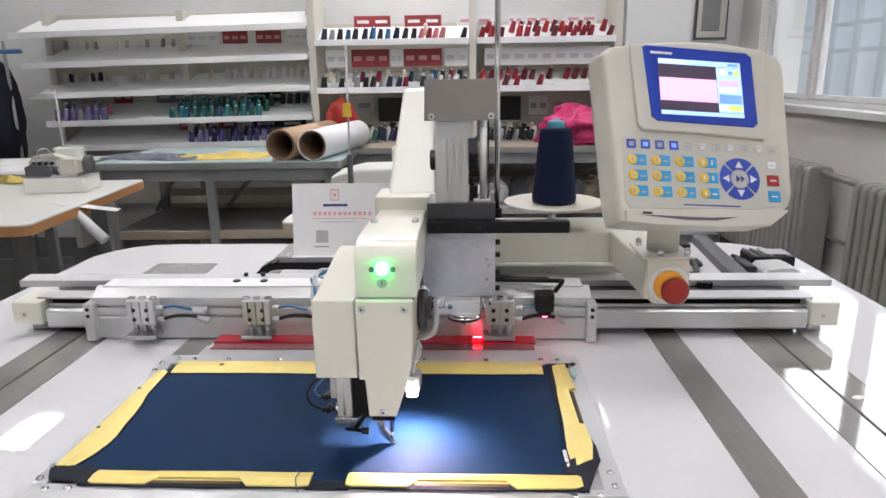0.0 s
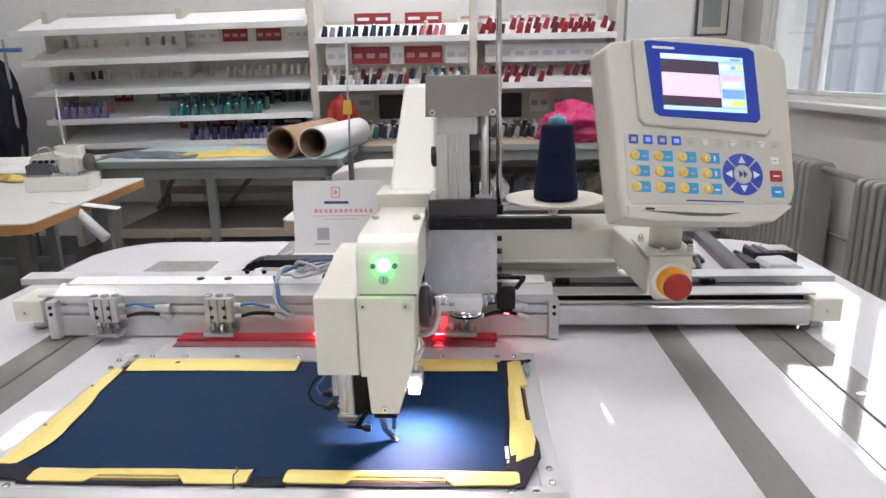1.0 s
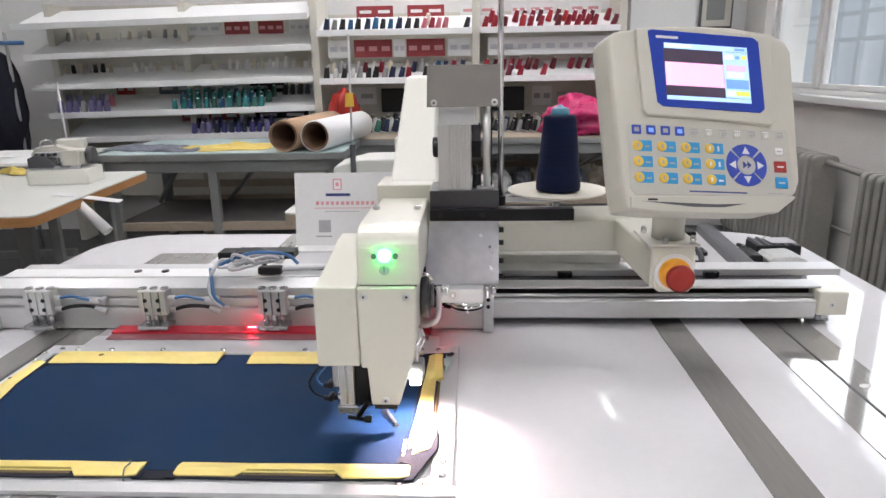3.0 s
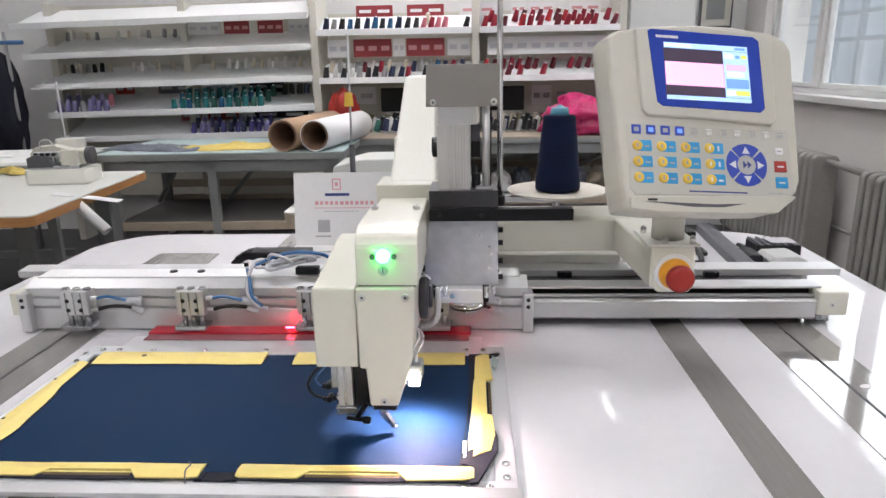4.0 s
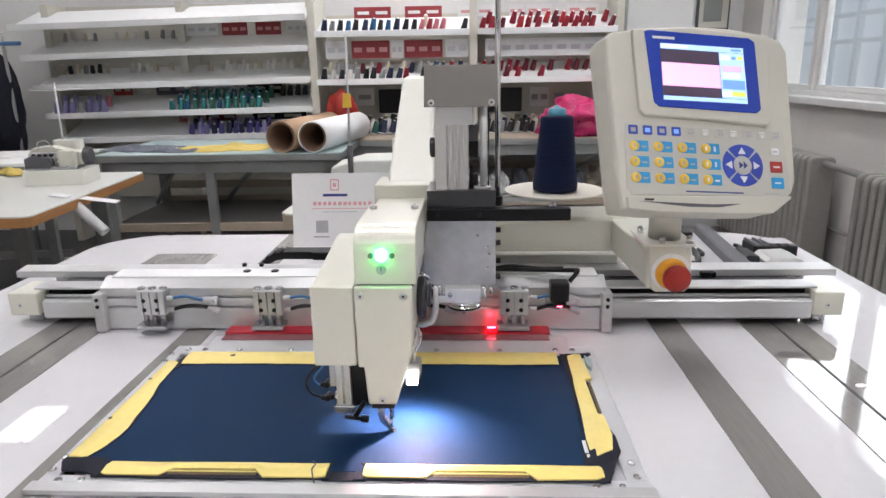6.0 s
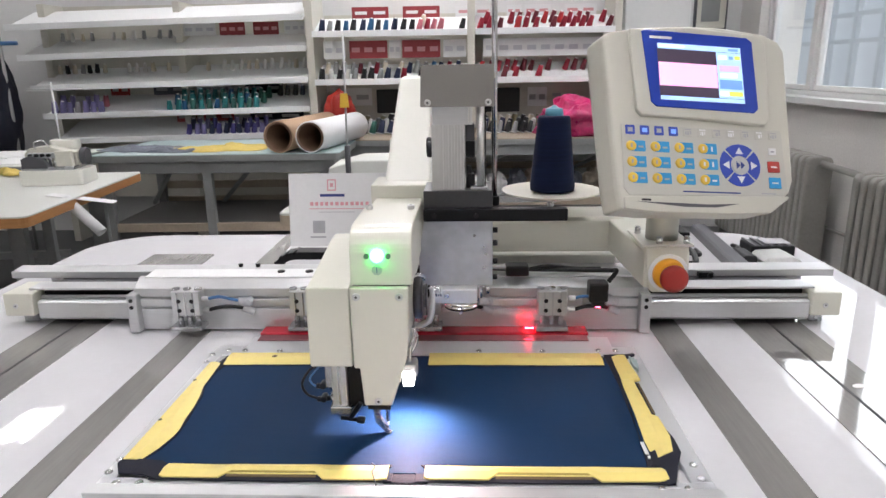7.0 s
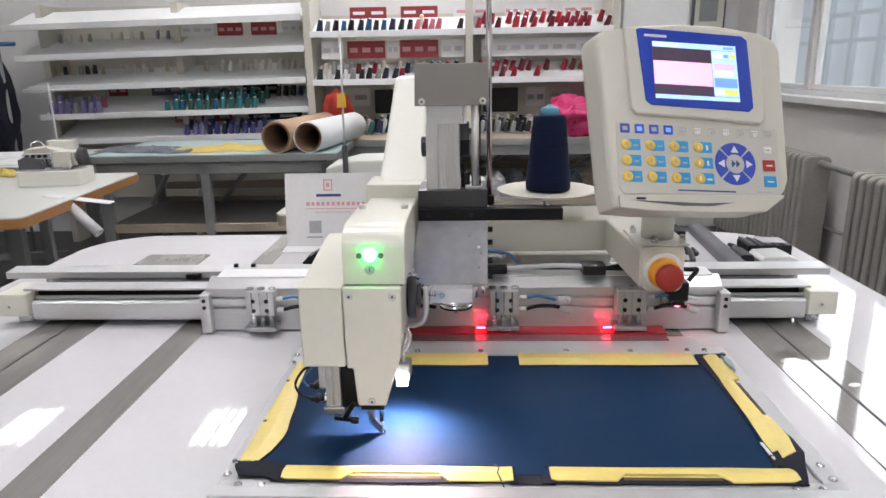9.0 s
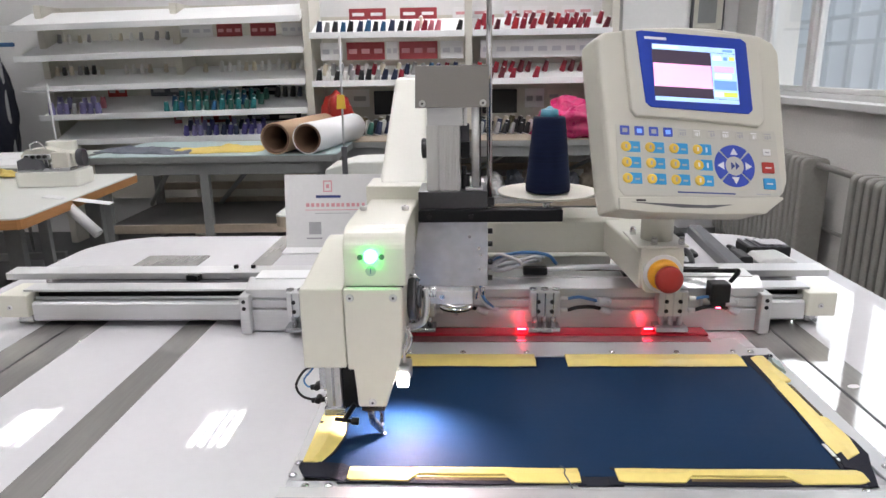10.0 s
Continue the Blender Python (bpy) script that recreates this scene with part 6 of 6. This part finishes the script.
def drape(name, cx, cy, sx, sy, z, seed, material, label, category, height=0.03, arms=5, turn=0):
    """Crumpled sheet with a lobed outline and folds."""
    rnd2 = random.Random(seed)
    b = bmesh.new()
    n, m = 44, 12
    lob = [rnd2.uniform(0.55, 1.15) for _ in range(arms * 2)]
    rings = []
    for j in range(1, m + 1):
        ring = []
        for k in range(n):
            a = 2 * math.pi * k / n
            w = k / n * len(lob)
            i0 = int(w) % len(lob)
            s = lob[i0] + (lob[(i0 + 1) % len(lob)] - lob[i0]) * (w - int(w))
            r = s * j / m
            x, y = r * math.cos(a) * sx, r * math.sin(a) * sy
            h = height * (0.5 + noise.noise(Vector((x * 9, y * 9, seed)))) + height * 0.5 * noise.noise(Vector((x * 26, y * 26, seed)))
            h = max(h, 0.0) * (1 - (j / m) ** 4)
            ring.append(b.verts.new((x, y, h + 0.003)))
        rings.append(ring)
    c = b.verts.new((0, 0, height * 0.6))
    for k in range(n):
        b.faces.new((c, rings[0][k], rings[0][(k + 1) % n]))
    for r0, r1 in zip(rings, rings[1:]):
        for k in range(n):
            b.faces.new((r0[k], r1[k], r1[(k + 1) % n], r0[(k + 1) % n]))
    ext = bmesh.ops.extrude_face_region(b, geom=list(b.faces))
    for g in ext["geom"]:
        if isinstance(g, bmesh.types.BMVert):
            g.co.z = max(g.co.z - 0.002, 0.0006)
    for f in b.faces:
        f.smooth = True
    bmesh.ops.recalc_face_normals(b, faces=b.faces)
    bmesh.ops.transform(b, matrix=Matrix.Translation((cx, cy, z)) @ pose(0, 0, 0, 0, 0, turn), verts=b.verts)
    return solo(name, b, material, (cx, cy, z), label, category)


drape("cloth", -1.45, 2.95, 0.36, 0.20, 0.8, 3, YELLOW_CLOTH, "crumpled yellow cloth lying on the mint table", "cloth", 0.024, 7)
drape("cloth", -1.97, 2.95, 0.26, 0.18, 0.8, 6, GREY_CLOTH, "crumpled grey cloth lying on the mint table", "cloth", 0.026, 6)
drape("cloth", -1.72, 2.80, 0.20, 0.10, 0.8, 9, GREY_CLOTH, "thin grey cloth strip on the mint table", "cloth", 0.03, 3)
drape("paper_pattern", -2.62, 2.58, 0.56, 0.36, 0.79, 12, PAPER, "large white paper patterns spread on the side table", "paper", 0.020, 3, 8)
drape("paper_pattern", -2.52, 2.66, 0.30, 0.16, 0.80, 22, PAPER, "long white paper pattern curling off the side table", "paper", 0.030, 3, 4)
drape("cloth", -2.72, 2.45, 0.12, 0.06, 0.815, 14, NAVY_BLACK, "small dark offcut lying on white paper", "cloth", 0.02, 4)
drape("cloth", -2.25, 2.22, 0.12, 0.06, 0.765, 15, YELLOW_CLOTH, "olive yellow cloth by the overlock machine", "cloth", 0.05, 4)
b = box(-0.13, 0.13, -0.03, 0.03, -0.001, 0.001, 0)
bmesh.ops.transform(b, matrix=Matrix.Translation((-1.58, 1.64, 0.750)) @ pose(0, 0, 0, 0, 9, 8), verts=b.verts)
solo("paper_strip", b, PAPER, (-1.58, 1.64, 0.74), "white paper strip hanging off the table edge", "paper")
b = cyl((-0.10, 0, 0), (0.10, 0, 0), 0.022, n=16, caps=False)
ext = bmesh.ops.extrude_face_region(b, geom=list(b.faces))
bmesh.ops.scale(b, vec=(1, 0.86, 0.86), verts=[g for g in ext["geom"] if isinstance(g, bmesh.types.BMVert)])
bmesh.ops.transform(b, matrix=Matrix.Translation((-1.56, 1.60, 0.685)) @ pose(0, 0, 0, 0, 42, -10), verts=b.verts)
solo("paper_roll", b, PAPER, (-1.56, 1.60, 0.69), "thin white paper roll leaning by the table edge", "paper roll")


def thread_pole():
    t = thing("thread_stand", (-0.42, 1.36, 0.76), "slim grey thread stand with a yellow tag", "thread stand")
    part("base", cyl((-0.42, 1.36, 0.76), (-0.42, 1.36, 0.80), 0.045, n=20, w=0.008), DARK_GREY, t)
    part("collar", cyl((-0.42, 1.36, 0.80), (-0.42, 1.36, 0.985), 0.010, n=16, w=0.003), DARK_GREY, t)
    part("pole", cyl((-0.42, 1.36, 0.98), (-0.415, 1.36, 1.36), 0.0036, n=12), ALU, t)
    part("tag", prism([(-0.436, 1.117), (-0.404, 1.117), (-0.407, 1.165), (-0.432, 1.165)], "y", 1.345, 1.352, 0.001), KEY_YELLOW, t, "yellow tag")
    return t


thread_pole()


def plain_machine():
    o = thing("sewing_machine", (-0.25, 1.55, 0.76), "white lockstitch sewing machine seen from behind", "sewing machine")
    part("body", prism([(-0.52, 0.76), (-0.50, 0.90), (-0.40, 0.925), (-0.08, 0.93), (-0.02, 0.90), (-0.02, 0.76)], "y", 1.40, 1.62, 0.008, 3), TABLE_WHITE, o)
    part("motor_cap", box(-0.18, -0.02, 1.45, 1.60, 0.93, 1.0, 0.01, 3), CREAM_LIGHT, o)
    part("arm_column", box(-0.30, -0.24, 1.62, 1.70, 0.76, 0.98, 0.006), CREAM_LIGHT, o)
    return o


plain_machine()


# ---- window side ----
def radiator(y0, count, top):
    r = thing("radiator", (1.88, y0, 0), "grey cast iron column radiator below the window", "radiator", "radiators below the window")
    for i in range(count):
        y = y0 + 0.062 * i
        prof = rounded(1.80, 1.94, 0.10, top, 0.035, 5)
        part("column", prism(prof, "y", y + 0.006, y + 0.05, 0.012, 3), RAD_GREY, r)
    part("header", cyl((1.87, y0, top - 0.06), (1.87, y0 + 0.062 * count, top - 0.06), 0.022, n=14), RAD_GREY, r)
    part("header", cyl((1.87, y0, 0.16), (1.87, y0 + 0.062 * count, 0.16), 0.022, n=14), RAD_GREY, r)
    for y in (y0 + 0.03, y0 + 0.062 * count - 0.03):
        part("foot", box(1.83, 1.91, y - 0.015, y + 0.015, 0, 0.105, 0.004), RAD_GREY, r)


radiator(2.575, 20, 0.76)
radiator(0.925, 20, 0.745)
pp = cyl((1.88, 2.14, 0.715), (1.88, 2.60, 0.725), 0.018, n=12)
solo("heating_pipe", pp, RAD_GREY, (1.88, 2.4, 0.72), "grey heating pipe between the radiators", "pipe")
pp = cyl((1.95, 2.14, 0.385), (1.95, 2.60, 0.375), 0.010, n=12)
solo("heating_pipe", pp, RAD_GREY, (1.95, 2.4, 0.38), "grey heating pipe between the radiators", "pipe")
solo("pillar", box(1.10, 1.55, 3.92, 4.2, 0, CEIL, 0.01), CEILING, (1.3, 4.0, 0), "pale painted square pillar at the back wall", "pillar", kind="structure")
pf = thing("picture_frame", (1.73, 4.15, 1.6), "grey framed picture on the back wall", "picture")
part("frame", box(1.655, 1.89, 4.17, 4.2, 1.48, 2.0, 0.004), DARK_GREY, pf)
part("picture", box(1.67, 1.875, 4.165, 4.171, 1.495, 1.98, 0), SHELF_BACK, pf, "faded beige print")
solo("print_patch", box(1.70, 1.83, 4.16, 4.166, 1.54, 1.76, 0.002), LEG_GREY, (1.73, 4.16, 1.7), "blurred grey shape printed on a picture", "picture print")


def garment_rack():
    g = thing("garment_rack", (-3.45, 3.7, 0), "blue steel rail rack hung with black garments", "clothes rack")
    for x in (-3.9, -3.17):
        part("post", cyl((x, 3.6, 0), (x, 3.6, 1.52), 0.011, n=12), LEG_GREY, g)
    part("rail", cyl((-3.9, 3.6, 1.45), (-3.05, 3.6, 1.45), 0.014, n=12), BLUE_HOSE, g, "blue steel rail")
    for i in range(5):
        x = -3.86 + 0.15 * i
        b = bmesh.new()
        bmesh.ops.create_icosphere(b, subdivisions=4, radius=1.0)
        for v in b.verts:
            d = v.co.normalized()
            k = 1 + 0.3 * noise.noise(d * 2 + Vector((i, 0, 0))) + 0.12 * noise.noise(Vector((d.x * 9, d.y * 9, d.z + i)))
            v.co = Vector((x + d.x * k * 0.10, 3.62 + d.y * k * 0.16, 0.98 + d.z * 0.42))
        for f in b.faces:
            f.smooth = True
        part("garment", b, NAVY_BLACK, g, "black hanging garment")


garment_rack()


# ---- marks on the machine table ----
for x, y, tn in ((0.499, -0.204, 20),):
    # Flat white oval imitates a sparkle on the glossy top.
    b = cyl((0, 0, 0), (0, 0, 0.0006), 0.006, n=18)
    bmesh.ops.transform(b, matrix=Matrix.Translation((x, y, TOP + 0.0013)) @ pose(0, 0, 0, 0, 0, tn) @ Matrix.Diagonal((1.4, 0.8, 1, 1)), verts=b.verts)
    solo("sticker", b, PAPER, (x, y, TOP), "tiny white oval painted as a sparkle on the table", "sticker")


# ---- ceiling lights ----
def ceiling_light():
    c = thing("ceiling_light", (0, 0, CEIL), "small white louvred ceiling light, lit", "ceiling light", "ceiling lights")
    f = box(-0.17, -0.145, -0.29, 0.29, CEIL - 0.12, CEIL, 0.003)
    box(0.145, 0.17, -0.29, 0.29, CEIL - 0.12, CEIL, 0.003, bm=f)
    box(-0.145, 0.145, -0.29, -0.265, CEIL - 0.12, CEIL, 0.003, bm=f)
    box(-0.145, 0.145, 0.265, 0.29, CEIL - 0.12, CEIL, 0.003, bm=f)
    part("frame", f, FRAME_WHITE, c)
    for x in (-0.07, 0.0, 0.07):
        part("louvre", box(x - 0.009, x + 0.009, -0.265, 0.265, CEIL - 0.125, CEIL - 0.09, 0.002), FRAME_WHITE, c)
    for x in (-0.105, -0.035, 0.035, 0.105):
        part("lamp_tube", cyl((x, -0.25, CEIL - 0.05), (x, 0.25, CEIL - 0.05), 0.013, n=10), LAMP_ON, c, "glowing fluorescent tube")
    return c


L0 = ceiling_light()
# Three follow reflections on the table; the other lights are added, unseen fill.
spots = [(-3.43, 3.5), (-1.91, 3.5), (-0.40, 3.5), (1.2, 3.9)] + [(x, y) for y in (2.25, 0.2, -1.7) for x in (-3.4, -1.9, -0.4, 1.1) if x > -3 or y < 2]
for i, (x, y) in enumerate(spots):
    ob = L0 if i == 0 else copy_thing(L0, Matrix.Translation((x, y, CEIL)))
    ob.location = (x, y, CEIL)
    if y < 3.8:
        # Powers differ by place to brighten the machine's front and the shelving.
        power = 15.5 * ((1.6 if x > -1 else 0.75) if y < -1 else (0.85 if x > -1 else 0.6) if y < 1 else 1.75 if x > -1 else 0.78)
        area_lamp("ceiling_lamp", (x, y, CEIL - 0.075), (x, y, 0), 0.28, 0.52, power, (0.98, 0.955, 1.0))


# ---- movement ----
def motions():
    turn = 2.84
    for ob, v, back in ((TEMPLATE, 0.0655, 0.0648), (BEAM, 0.0610, 0.0612)):
        rows = []
        for k in range(0, 101):
            t = k / 10
            dx = -v * t if t <= turn else -v * turn + back * (t - turn)
            dy = 0.0 if t <= 2.8 else (-0.005 if t >= 3.0 else -0.005 * (t - 2.8) / 0.2)
            rows.append((t, dx, dy))
        o = ORIGIN[ob.name]
        walk(ob, [(t, Matrix.Translation(o + Vector((dx, dy, 0)))) for t, dx, dy in rows])
    o = ORIGIN[CHAIN.name]
    walk(CHAIN, [(t, Matrix.Translation(o + Vector((dx / 2, 0, 0)))) for t, dx, dy in rows])
    o = ORIGIN[RAIL.name]
    walk(RAIL, [(t, Matrix.Translation(o + Vector((0, dy, 0)))) for t, dx, dy in rows if t in (0.0, 2.6, 2.7, 2.8, 2.9, 3.0, 3.1, 3.2, 10.0)])

    # the needle bar and foot lift while the fast strokes drift in and out of step
    for name, lift in (("needle_bar", 0.024), ("presser_foot", 0.007)):
        ob = [c for c in HEADM.children if c.name.startswith(name)][0]
        for_rows = ((0.0, 0), (2.6, 0), (3.1, 1), (4.5, 1), (5.0, 0.7), (5.5, 0.35), (6.3, 0), (10.0, 0))
        walk(ob, [(t, Matrix.Translation((0, 0, lift * f))) for t, f in for_rows])


motions()
